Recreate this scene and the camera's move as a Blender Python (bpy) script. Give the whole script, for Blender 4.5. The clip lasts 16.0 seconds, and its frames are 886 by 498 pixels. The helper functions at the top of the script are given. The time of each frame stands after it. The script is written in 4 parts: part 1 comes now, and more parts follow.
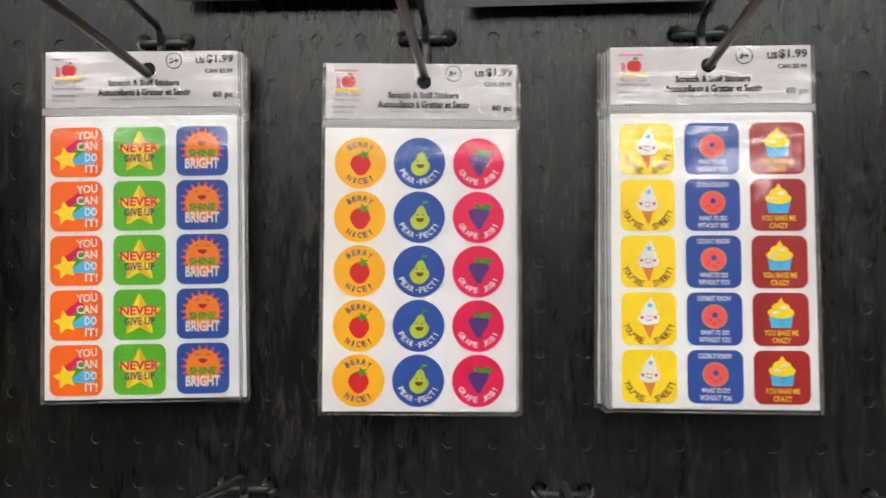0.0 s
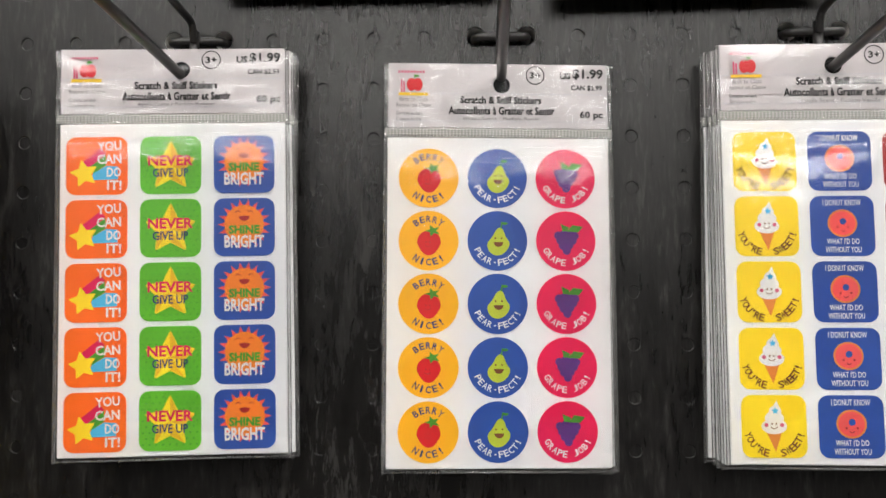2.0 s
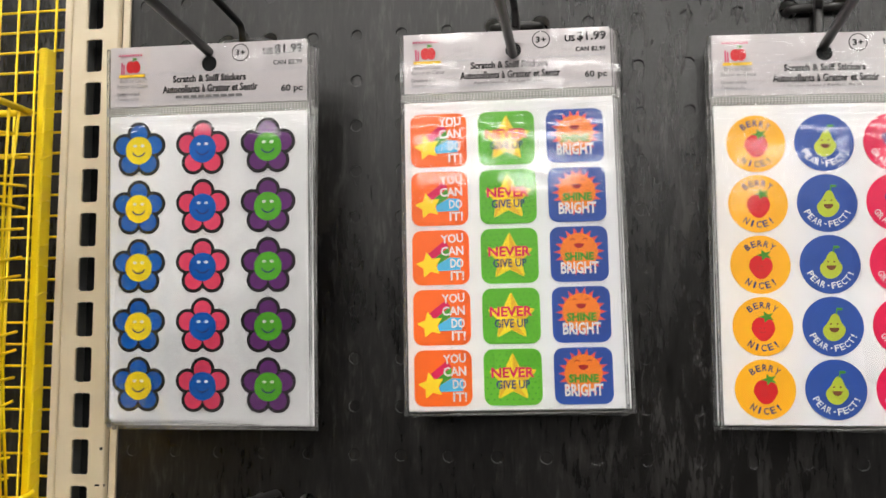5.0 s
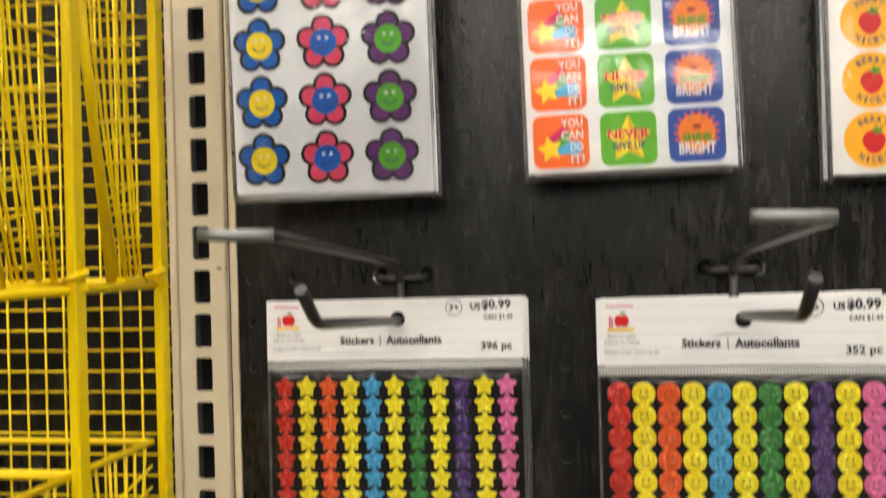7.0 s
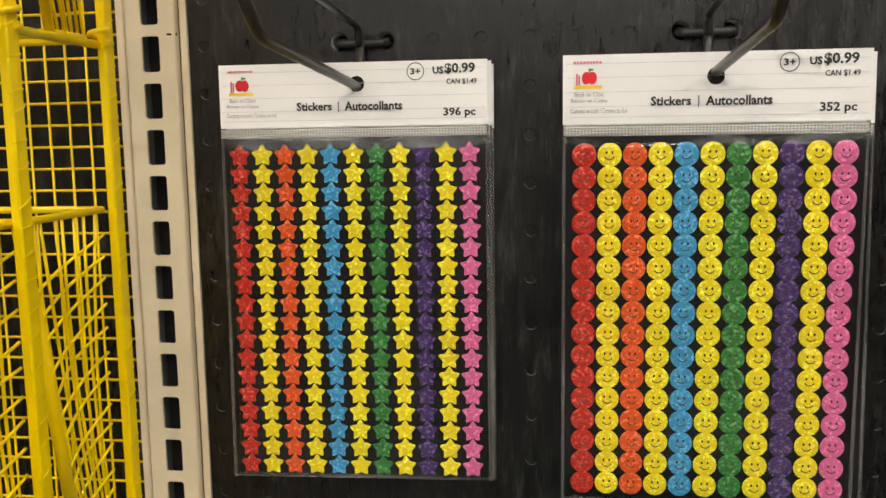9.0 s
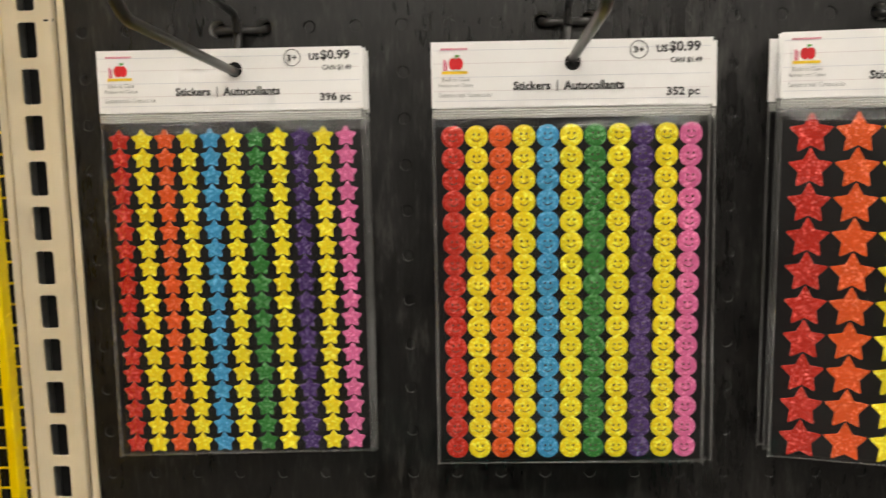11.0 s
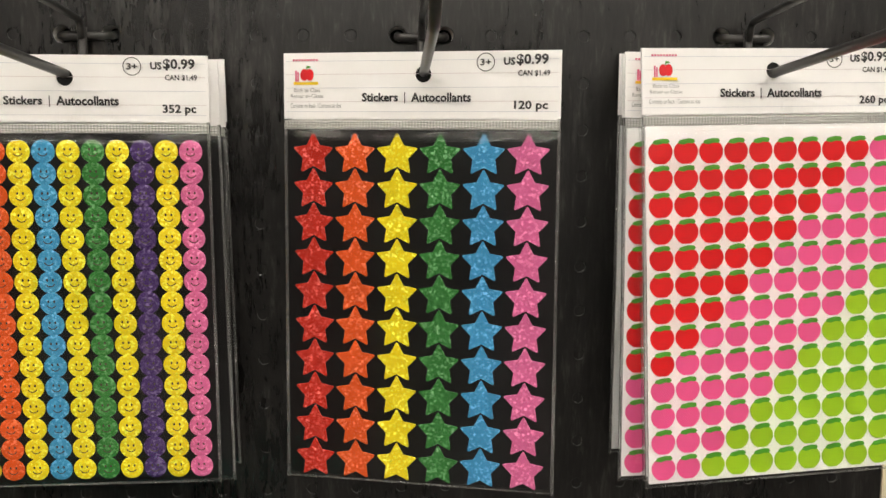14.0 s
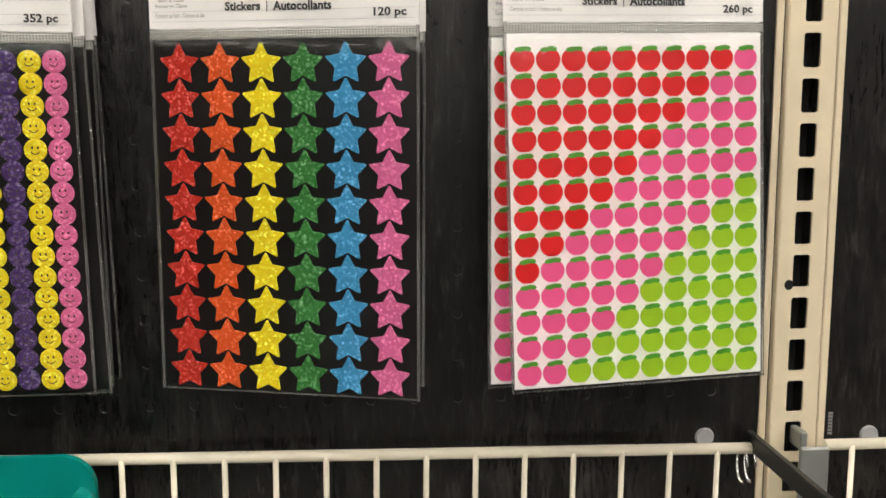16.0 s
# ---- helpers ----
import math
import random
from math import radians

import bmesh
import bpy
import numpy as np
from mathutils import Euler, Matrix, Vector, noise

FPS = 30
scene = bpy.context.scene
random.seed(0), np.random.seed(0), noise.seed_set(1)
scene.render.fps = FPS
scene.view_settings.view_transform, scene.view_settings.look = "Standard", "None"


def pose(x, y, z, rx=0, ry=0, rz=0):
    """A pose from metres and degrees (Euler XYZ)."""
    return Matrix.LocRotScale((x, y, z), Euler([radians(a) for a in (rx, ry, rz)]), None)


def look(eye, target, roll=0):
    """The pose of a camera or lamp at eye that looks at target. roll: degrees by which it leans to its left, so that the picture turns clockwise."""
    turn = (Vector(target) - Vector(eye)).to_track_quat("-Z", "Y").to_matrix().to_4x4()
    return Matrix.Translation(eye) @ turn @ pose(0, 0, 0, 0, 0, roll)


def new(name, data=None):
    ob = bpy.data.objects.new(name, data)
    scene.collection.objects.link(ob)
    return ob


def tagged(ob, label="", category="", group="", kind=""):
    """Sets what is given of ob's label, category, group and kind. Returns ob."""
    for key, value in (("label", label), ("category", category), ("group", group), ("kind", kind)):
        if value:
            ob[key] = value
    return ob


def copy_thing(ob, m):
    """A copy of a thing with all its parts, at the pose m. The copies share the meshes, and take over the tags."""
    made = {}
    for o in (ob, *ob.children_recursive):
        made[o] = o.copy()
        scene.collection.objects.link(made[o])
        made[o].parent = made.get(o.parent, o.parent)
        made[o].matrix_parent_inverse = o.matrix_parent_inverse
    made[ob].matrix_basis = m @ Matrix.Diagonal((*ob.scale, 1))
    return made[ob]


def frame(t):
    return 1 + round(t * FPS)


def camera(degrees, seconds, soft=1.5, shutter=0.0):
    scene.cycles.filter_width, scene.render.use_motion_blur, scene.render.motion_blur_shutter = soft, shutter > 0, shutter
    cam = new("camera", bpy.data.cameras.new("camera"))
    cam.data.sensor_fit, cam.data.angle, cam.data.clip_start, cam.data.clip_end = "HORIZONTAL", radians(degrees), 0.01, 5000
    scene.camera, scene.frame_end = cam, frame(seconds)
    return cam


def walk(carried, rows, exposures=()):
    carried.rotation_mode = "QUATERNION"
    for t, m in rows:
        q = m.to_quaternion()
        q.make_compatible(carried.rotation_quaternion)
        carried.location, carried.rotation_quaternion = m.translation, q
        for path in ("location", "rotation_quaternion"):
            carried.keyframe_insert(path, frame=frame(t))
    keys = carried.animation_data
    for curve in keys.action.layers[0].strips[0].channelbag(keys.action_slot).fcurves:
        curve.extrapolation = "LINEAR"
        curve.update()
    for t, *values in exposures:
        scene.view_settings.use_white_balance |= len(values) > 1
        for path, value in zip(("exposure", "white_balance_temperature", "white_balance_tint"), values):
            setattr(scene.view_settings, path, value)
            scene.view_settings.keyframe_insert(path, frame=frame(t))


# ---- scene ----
cam = camera(53.0, 16.0, 1.5, 0.36)
PATH = [
    (0, (0.159, -0.5, 1.363), (0.019, 1.494, 1.431), 0.1),
    (0.5, (0.129, -0.48, 1.361), (-0.017, 1.512, 1.467), 0.1),
    (1, (0.113, -0.47, 1.358), (-0.01, 1.522, 1.488), 0.1),
    (1.5, (0.105, -0.459, 1.358), (0.005, 1.534, 1.489), 0.0),
    (2, (0.107, -0.435, 1.367), (0.008, 1.559, 1.492), -0.1),
    (2.5, (0.113, -0.409, 1.366), (0.019, 1.582, 1.532), -0.2),
    (3, (0.118, -0.408, 1.371), (0.02, 1.584, 1.52), -0.4),
    (3.5, (0.099, -0.435, 1.363), (-0.028, 1.556, 1.502), -0.6),
    (4, (0.052, -0.455, 1.352), (-0.149, 1.528, 1.516), -0.4),
    (4.5, (0.008, -0.456, 1.346), (-0.245, 1.52, 1.52), -0.1),
    (4.7, (0.005, -0.459, 1.34), (-0.32, 1.504, 1.537), -0.0),
    (6.8, (-0.06, -0.491, 1.277), (-0.392, 1.479, 1.358), -1.2),
    (7, (-0.061, -0.489, 1.256), (-0.386, 1.484, 1.273), -1.6),
    (7.5, (-0.065, -0.484, 1.217), (-0.371, 1.489, 1.104), -1.5),
    (8, (-0.07, -0.476, 1.204), (-0.343, 1.496, 1.015), -1.1),
    (8.2, (-0.065, -0.473, 1.198), (-0.355, 1.496, 0.997), -0.9),
    (10.3, (-0.051, -0.473, 1.192), (-0.289, 1.488, 0.881), -1.1),
    (10.5, (-0.055, -0.476, 1.184), (-0.24, 1.495, 0.9), -1.0),
    (11, (-0.032, -0.493, 1.187), (-0.13, 1.488, 0.928), -1.2),
    (11.5, (-0.01, -0.495, 1.182), (0.018, 1.491, 0.951), -1.1),
    (12, (0.015, -0.499, 1.181), (0.111, 1.486, 0.957), -0.8),
    (12.5, (0.068, -0.498, 1.185), (0.213, 1.486, 0.971), -0.3),
    (13, (0.122, -0.491, 1.189), (0.285, 1.49, 0.965), 0.1),
    (13.5, (0.157, -0.493, 1.191), (0.293, 1.49, 0.964), 0.1),
    (14, (0.176, -0.491, 1.19), (0.281, 1.492, 0.946), -0.1),
    (14.5, (0.19, -0.492, 1.189), (0.272, 1.491, 0.941), 0.0),
    (15, (0.214, -0.495, 1.179), (0.3, 1.483, 0.895), 0.4),
    (15.5, (0.232, -0.498, 1.17), (0.335, 1.477, 0.873), 0.3),
    (16, (0.237, -0.503, 1.154), (0.371, 1.471, 0.866), -0.4),
]
walk(cam, [(t, look(eye, target, roll)) for t, eye, target, roll in PATH],
     [(0, 0.0, 6300, 10), (3, 0.05, 6350, 10), (4.7, 0.08, 6350, 10), (7, 0.1, 6800, 9), (10.5, 0.12, 6900, 9), (11, 0.08, 6900, 9), (12, 0.12, 6900, 9), (14, 0.22, 6900, 9), (14.5, 0.25, 6850, 9), (15, 0.4, 6800, 9), (15.5, 0.22, 6750, 9), (16, 0.12, 6750, 9)])

# the whole place is in metres: pegboard face at y = 0, the aisle at y < 0, floor at z = 0
INCH = 0.0254
TOP_ROW, LOW_ROW = 1.5, 1.5 - 10 * INCH      # heights of the two rows of hook holes

# ---------------------------------------------------------------- world and lights
world = bpy.data.worlds.new("world")
scene.world = world
world.use_nodes = True
world.node_tree.nodes["Background"].inputs[0].default_value = (0.9, 0.95, 1.0, 1)
world.node_tree.nodes["Background"].inputs[1].default_value = 0.05
LAMP_STRENGTH = 17.2


# ---------------------------------------------------------------- materials
def nodes_of(name):
    m = bpy.data.materials.new(name)
    m.use_nodes = True
    t = m.node_tree
    return m, t, t.nodes["Principled BSDF"]


def add(tree, kind, **inputs):
    n = tree.nodes.new(kind)
    for k, v in inputs.items():
        n.inputs[k.replace("_", " ")].default_value = v
    return n


def coords(tree, scale=(1, 1, 1)):
    tc = tree.nodes.new("ShaderNodeTexCoord")
    mp = tree.nodes.new("ShaderNodeMapping")
    mp.inputs["Scale"].default_value = scale
    tree.links.new(tc.outputs["Object"], mp.inputs["Vector"])
    return mp.outputs["Vector"]


def ramp(tree, fac, stops):
    r = tree.nodes.new("ShaderNodeValToRGB")
    e = r.color_ramp.elements
    while len(e) < len(stops):
        e.new(0.5)
    for el, (p, c) in zip(e, stops):
        el.position, el.color = p, (*c, 1)
    tree.links.new(fac, r.inputs["Fac"])
    return r.outputs["Color"]


def lin(r, g, b):
    return tuple((c / 255 / 12.92) if c <= 10 else ((c / 255 + 0.055) / 1.055) ** 2.4 for c in (r, g, b))


def paint(name, rgb, rough=0.45, vary=0.08, scale=150, metal=0.0, bump=0.0):
    """A plain painted or printed surface with a faint two-scale mottling."""
    m, t, b = nodes_of(name)
    v = coords(t)
    n1 = add(t, "ShaderNodeTexNoise", Scale=scale, Detail=4.0)
    n2 = add(t, "ShaderNodeTexNoise", Scale=scale / 9, Detail=2.0)
    t.links.new(v, n1.inputs["Vector"]), t.links.new(v, n2.inputs["Vector"])
    mx = add(t, "ShaderNodeMath")
    mx.operation = "ADD"
    t.links.new(n1.outputs["Fac"], mx.inputs[0]), t.links.new(n2.outputs["Fac"], mx.inputs[1])
    hf = add(t, "ShaderNodeMath")
    hf.operation = "MULTIPLY"
    hf.inputs[1].default_value = 0.5
    t.links.new(mx.outputs[0], hf.inputs[0])
    lo = tuple(c * (1 - vary) for c in rgb)
    hi = tuple(min(1, c * (1 + vary)) for c in rgb)
    t.links.new(ramp(t, hf.outputs[0], [(0.3, lo), (0.7, hi)]), b.inputs["Base Color"])
    b.inputs["Roughness"].default_value, b.inputs["Metallic"].default_value = rough, metal
    if bump:
        bp = add(t, "ShaderNodeBump", Strength=bump, Distance=0.0004)
        t.links.new(n1.outputs["Fac"], bp.inputs["Height"]), t.links.new(bp.outputs[0], b.inputs["Normal"])
    return m


def woodgrain():
    """Charcoal laminate with an upright wood grain and a low sheen."""
    m, t, b = nodes_of("charcoal_woodgrain_laminate")
    fine = add(t, "ShaderNodeTexNoise", Scale=1.0, Detail=6.0, Roughness=0.65, Distortion=0.6)
    t.links.new(coords(t, (460, 460, 75)), fine.inputs["Vector"])
    broad = add(t, "ShaderNodeTexNoise", Scale=1.0, Detail=3.0, Distortion=1.2)
    t.links.new(coords(t, (85, 85, 20)), broad.inputs["Vector"])
    blotch = add(t, "ShaderNodeTexNoise", Scale=5.0, Detail=2.0)
    t.links.new(coords(t), blotch.inputs["Vector"])
    a = add(t, "ShaderNodeMath")
    a.operation = "MULTIPLY_ADD"
    a.inputs[1].default_value = 0.55
    t.links.new(fine.outputs["Fac"], a.inputs[0])
    c = add(t, "ShaderNodeMath")
    c.operation = "MULTIPLY"
    c.inputs[1].default_value = 0.45
    t.links.new(broad.outputs["Fac"], c.inputs[0]), t.links.new(c.outputs[0], a.inputs[2])
    # smoky patches a few centimetres wide over the grain
    smoke = add(t, "ShaderNodeTexNoise", Scale=22.0, Detail=4.0, Roughness=0.6, Distortion=1.5)
    t.links.new(coords(t, (1, 1, 0.6)), smoke.inputs["Vector"])
    sm = add(t, "ShaderNodeMath")
    sm.operation = "MULTIPLY_ADD"
    sm.inputs[1].default_value, sm.inputs[2].default_value = 0.22, -0.11
    t.links.new(smoke.outputs["Fac"], sm.inputs[0])
    tone = add(t, "ShaderNodeMath")
    tone.operation = "ADD"
    t.links.new(a.outputs[0], tone.inputs[0]), t.links.new(sm.outputs[0], tone.inputs[1])
    t.links.new(ramp(t, tone.outputs[0], [(0.38, (0.0032, 0.0029, 0.0027)), (0.48, (0.0074, 0.0067, 0.0063)), (0.55, (0.013, 0.012, 0.0112)), (0.64, (0.038, 0.0355, 0.0335))]), b.inputs["Base Color"])
    rr = add(t, "ShaderNodeMath")
    rr.operation = "MULTIPLY_ADD"
    rr.inputs[1].default_value = 0.36
    t.links.new(a.outputs[0], rr.inputs[0])
    t.links.new(ramp(t, blotch.outputs["Fac"], [(0.3, (0.06,) * 3), (0.7, (0.20,) * 3)]), rr.inputs[2])
    t.links.new(rr.outputs[0], b.inputs["Roughness"])
    b.inputs["Specular IOR Level"].default_value = 0.5
    bp = add(t, "ShaderNodeBump", Strength=0.7, Distance=0.0005)
    t.links.new(a.outputs[0], bp.inputs["Height"]), t.links.new(bp.outputs[0], b.inputs["Normal"])
    return m


def film(name, crumple=0.25, grey=0.0, rough=0.05, scale=45, ribs=0):
    """Clear packing film: see-through, with a gloss that follows its creases."""
    m, t, b = nodes_of(name)
    out = t.nodes["Material Output"]
    t.nodes.remove(b)
    n = add(t, "ShaderNodeTexNoise", Scale=scale, Detail=3.0, Distortion=1.0)
    t.links.new(coords(t, (1, 1, 0.7)), n.inputs["Vector"])
    bp = add(t, "ShaderNodeBump", Strength=crumple, Distance=0.004)
    t.links.new(n.outputs["Fac"], bp.inputs["Height"])
    gl = add(t, "ShaderNodeBsdfGlossy", Roughness=rough)
    fr = add(t, "ShaderNodeFresnel", IOR=1.48)
    tr = add(t, "ShaderNodeBsdfTransparent", Color=(0.97, 0.97, 0.97, 1))
    t.links.new(bp.outputs[0], gl.inputs["Normal"]), t.links.new(bp.outputs[0], fr.inputs["Normal"])
    body = tr.outputs[0]
    if grey:
        df = add(t, "ShaderNodeBsdfDiffuse", Color=(0.62, 0.61, 0.58, 1))
        mg = add(t, "ShaderNodeMixShader", Fac=grey)
        if ribs:
            wv = add(t, "ShaderNodeTexWave", Scale=ribs / 6.2832, Distortion=0.4)
            t.links.new(coords(t), wv.inputs["Vector"])
            t.links.new(ramp(t, wv.outputs["Fac"], [(0.2, (grey * 0.86,) * 3), (0.8, (grey * 1.14,) * 3)]), mg.inputs[0])
        t.links.new(tr.outputs[0], mg.inputs[1]), t.links.new(df.outputs[0], mg.inputs[2])
        body = mg.outputs[0]
    mix = add(t, "ShaderNodeMixShader")
    t.links.new(fr.outputs[0], mix.inputs[0]), t.links.new(body, mix.inputs[1]), t.links.new(gl.outputs[0], mix.inputs[2])
    t.links.new(mix.outputs[0], out.inputs["Surface"])
    return m


def glitter(name, rgb, cell=900, share=0.74):
    """Prismatic foil: a smooth coloured sheen with scattered facets that each catch the light their own way."""
    m, t, b = nodes_of(name)
    geo = t.nodes.new("ShaderNodeNewGeometry")
    vo = add(t, "ShaderNodeTexVoronoi", Scale=cell)
    t.links.new(geo.outputs["Position"], vo.inputs["Vector"])
    sp = t.nodes.new("ShaderNodeSeparateColor")
    t.links.new(vo.outputs["Color"], sp.inputs[0])
    # sparkle is painted in as well: strongly tilted facets get a paler base colour
    glint = tuple(min(1, c * 1.3 + 0.07) for c in rgb)
    t.links.new(ramp(t, sp.outputs[0], [(0.0, tuple(c * 0.93 for c in rgb)), (share - 0.12, rgb), (1.0, glint)]), b.inputs["Base Color"])
    # every facet tilts a little, the few brightest ones strongly
    tilt = t.nodes.new("ShaderNodeMapRange")
    tilt.inputs["From Min"].default_value, tilt.inputs["From Max"].default_value = share - 0.1, share + 0.1
    tilt.inputs["To Min"].default_value, tilt.inputs["To Max"].default_value = 0.05, 0.95
    t.links.new(sp.outputs[0], tilt.inputs["Value"])
    mid = t.nodes.new("ShaderNodeVectorMath")
    mid.operation = "SUBTRACT"
    sub = t.nodes.new("ShaderNodeVectorMath")
    sub.operation = "SCALE"
    ad = t.nodes.new("ShaderNodeVectorMath")
    nm = t.nodes.new("ShaderNodeVectorMath")
    nm.operation = "NORMALIZE"
    swap = t.nodes.new("ShaderNodeCombineXYZ")
    t.links.new(sp.outputs[1], swap.inputs[0]), t.links.new(sp.outputs[2], swap.inputs[2])
    mid.inputs[1].default_value = (0.5, 0.25, 0.42)
    t.links.new(swap.outputs[0], mid.inputs[0]), t.links.new(mid.outputs[0], sub.inputs[0])
    t.links.new(tilt.outputs[0], sub.inputs["Scale"]), t.links.new(sub.outputs[0], ad.inputs[0])
    t.links.new(geo.outputs["Normal"], ad.inputs[1]), t.links.new(ad.outputs[0], nm.inputs[0])
    t.links.new(nm.outputs[0], b.inputs["Normal"])
    b.inputs["Metallic"].default_value, b.inputs["Roughness"].default_value = 0.12, 0.2
    return m


def lamp_glow(name, strength):
    m, t, b = nodes_of(name)
    b.inputs["Base Color"].default_value = (0.9, 0.9, 0.9, 1)
    b.inputs["Emission Color"].default_value = (1.0, 0.955, 0.9, 1)
    b.inputs["Emission Strength"].default_value = strength
    return m


BOARD = woodgrain()
CREAM = paint("cream_enamel_steel", lin(224, 210, 182), 0.38, 0.06, 60, bump=0.05)
WHITE_CORE = paint("white_board_core", (0.72, 0.70, 0.66), 0.8, 0.05)
# flat black: painted shade in slots and holes, and ink of the pen marks
DARK = paint("black_shade_and_pen", (0.006, 0.006, 0.006), 0.9, 0.2)
HOOK = paint("black_coated_wire", (0.022, 0.021, 0.02), 0.33, 0.25, 300, bump=0.1)
CHROME = paint("chrome_steel", (0.62, 0.62, 0.6), 0.2, 0.05, 200, 1.0)
GREY_STEEL = paint("grey_galvanised_steel", (0.3, 0.31, 0.3), 0.42, 0.08, 80, 0.6)
YELLOW = paint("yellow_powder_coat", lin(250, 214, 4), 0.4, 0.07, 90, bump=0.15)
WIRE_WHITE = paint("cream_coated_wire", lin(236, 228, 208), 0.4, 0.05, 90)
TEAL = paint("teal_plastic", lin(0, 128, 120), 0.22, 0.08, 40)
PAPER = paint("white_header_card", (0.88, 0.865, 0.85), 0.5, 0.02, 90)
PAPER_P = paint("white_printed_card", (0.64, 0.60, 0.605), 0.5, 0.02, 90)
SHEET = paint("white_sticker_paper", (0.88, 0.88, 0.875), 0.42, 0.02, 60)
BLACK_SHEET = paint("black_sticker_sheet", (0.006, 0.0055, 0.0055), 0.3, 0.25, 50)
INK = paint("black_ink", (0.018, 0.016, 0.017), 0.5, 0.2)
GREY_INK = paint("grey_ink", (0.22, 0.215, 0.215), 0.55, 0.1)
RULE_BLUE = paint("pale_blue_rule", (0.60, 0.60, 0.65), 0.5, 0.03)
RULE_PINK = paint("pale_pink_rule", (0.66, 0.58, 0.585), 0.5, 0.03)
RED = paint("red_ink", lin(214, 24, 34), 0.4, 0.06)
GREEN_LEAF = paint("leaf_green_ink", lin(74, 152, 44), 0.45, 0.06)
YELLOW_INK = paint("yellow_ink", lin(246, 206, 40), 0.4, 0.05)
PINK_INK = paint("pink_ink", lin(214, 96, 130), 0.45, 0.05)
WHITE_INK = paint("white_ink", (0.82, 0.81, 0.8), 0.4, 0.03)
ORANGE_PAPER = paint("orange_sticker", lin(250, 112, 24), 0.36, 0.05)
GREEN_PAPER = paint("green_sticker", lin(104, 188, 46), 0.36, 0.05)
GREEN_DOT = paint("dark_green_ink", lin(72, 160, 44), 0.36, 0.05)
BLUE_PAPER = paint("blue_sticker", lin(44, 82, 164), 0.36, 0.06)
YOLK_PAPER = paint("golden_sticker", lin(253, 186, 22), 0.36, 0.05)
PINK_PAPER = paint("hot_pink_sticker", lin(232, 24, 88), 0.36, 0.05)
LEMON_PAPER = paint("lemon_sticker", lin(252, 222, 30), 0.36, 0.04)
MAROON_PAPER = paint("brick_red_sticker", lin(168, 36, 38), 0.36, 0.06)
MAGENTA_INK = paint("magenta_ink", lin(222, 20, 92), 0.4, 0.05)
NAVY_INK = paint("navy_ink", lin(52, 62, 120), 0.45, 0.06)
STAR_INK = paint("star_yellow_ink", lin(255, 226, 36), 0.38, 0.05)
STAR_SHADE = paint("star_gold_ink", lin(236, 190, 30), 0.38, 0.05)
ORANGE_INK = paint("orange_ink", lin(247, 140, 36), 0.4, 0.05)
SKY_INK = paint("sky_blue_ink", lin(80, 190, 236), 0.4, 0.05)
PURPLE_INK = paint("purple_ink", lin(98, 52, 132), 0.4, 0.06)
PEAR_INK = paint("pear_green_ink", lin(190, 204, 56), 0.4, 0.05)
BROWN_INK = paint("brown_ink", lin(120, 70, 30), 0.45, 0.06)
CORAL_INK = paint("coral_ink", lin(244, 92, 88), 0.4, 0.05)
CONE_INK = paint("waffle_ink", lin(226, 140, 62), 0.42, 0.08)
PETAL_BLUE = paint("petal_blue_ink", lin(4, 104, 192), 0.38, 0.05)
PETAL_PINK = paint("petal_pink_ink", lin(238, 78, 112), 0.38, 0.05)
PETAL_PURPLE = paint("petal_purple_ink", lin(112, 50, 124), 0.38, 0.05)
FACE_GREEN = paint("face_green_ink", lin(98, 186, 48), 0.38, 0.05)
APPLE_RED = paint("apple_red", lin(214, 28, 34), 0.34, 0.07, 90)
APPLE_PINK = paint("apple_pink", lin(228, 88, 144), 0.34, 0.07, 90)
APPLE_GREEN = paint("apple_green", lin(154, 192, 40), 0.34, 0.07, 90)
FILM = film("clear_film", 0.04)
FILM_CREASED = film("creased_clear_film", 0.08, 0.0, 0.06, 50)
SEAM = film("milky_film_edge", 0.3, 0.08, 0.15, 120)
ZIP = film("milky_zip_strip", 0.2, 0.55, 0.2, 200, 1250)
FLOOR_M = paint("grey_vinyl_floor", (0.055, 0.052, 0.048), 0.35, 0.12, 6)
CEIL_M = paint("white_ceiling_tile", (0.62, 0.62, 0.6), 0.85, 0.06, 8)
# tone of the unseen walls, kept dark so film and board reflect little
WALL_M = paint("dark_unseen_wall", (0.06, 0.057, 0.053), 0.8, 0.1, 4)
GLOW = lamp_glow("lamp_diffuser", LAMP_STRENGTH)
HOUSING = paint("white_lamp_housing", (0.7, 0.7, 0.68), 0.5, 0.04)
G = {k: glitter("glitter_" + k, lin(*c)) for k, c in dict(red=(202, 58, 46), yellow=(246, 224, 44), orange=(232, 98, 46), blue=(72, 158, 204),
     green=(66, 134, 70), purple=(84, 62, 116), pink=(228, 116, 166)).items()}


# ---------------------------------------------------------------- building helpers
def part(name, bm, material, parent=None, label=""):
    me = bpy.data.meshes.new(name)
    bm.normal_update()
    bm.to_mesh(me)
    bm.free()
    return part_of(name, me, material, parent, label)


def part_of(name, me, material, parent=None, label="", at=None):
    if not me.materials:
        me.materials.append(material)
    ob = new(name, me)
    if parent is not None:
        ob.parent = parent
    if at is not None:
        ob.matrix_basis = at
    return tagged(ob, label)


def thing(name, m, label, category, group="", kind=""):
    ob = new(name)
    ob.empty_display_size = 0.01
    ob.matrix_basis = m
    return tagged(ob, label, category, group, kind)


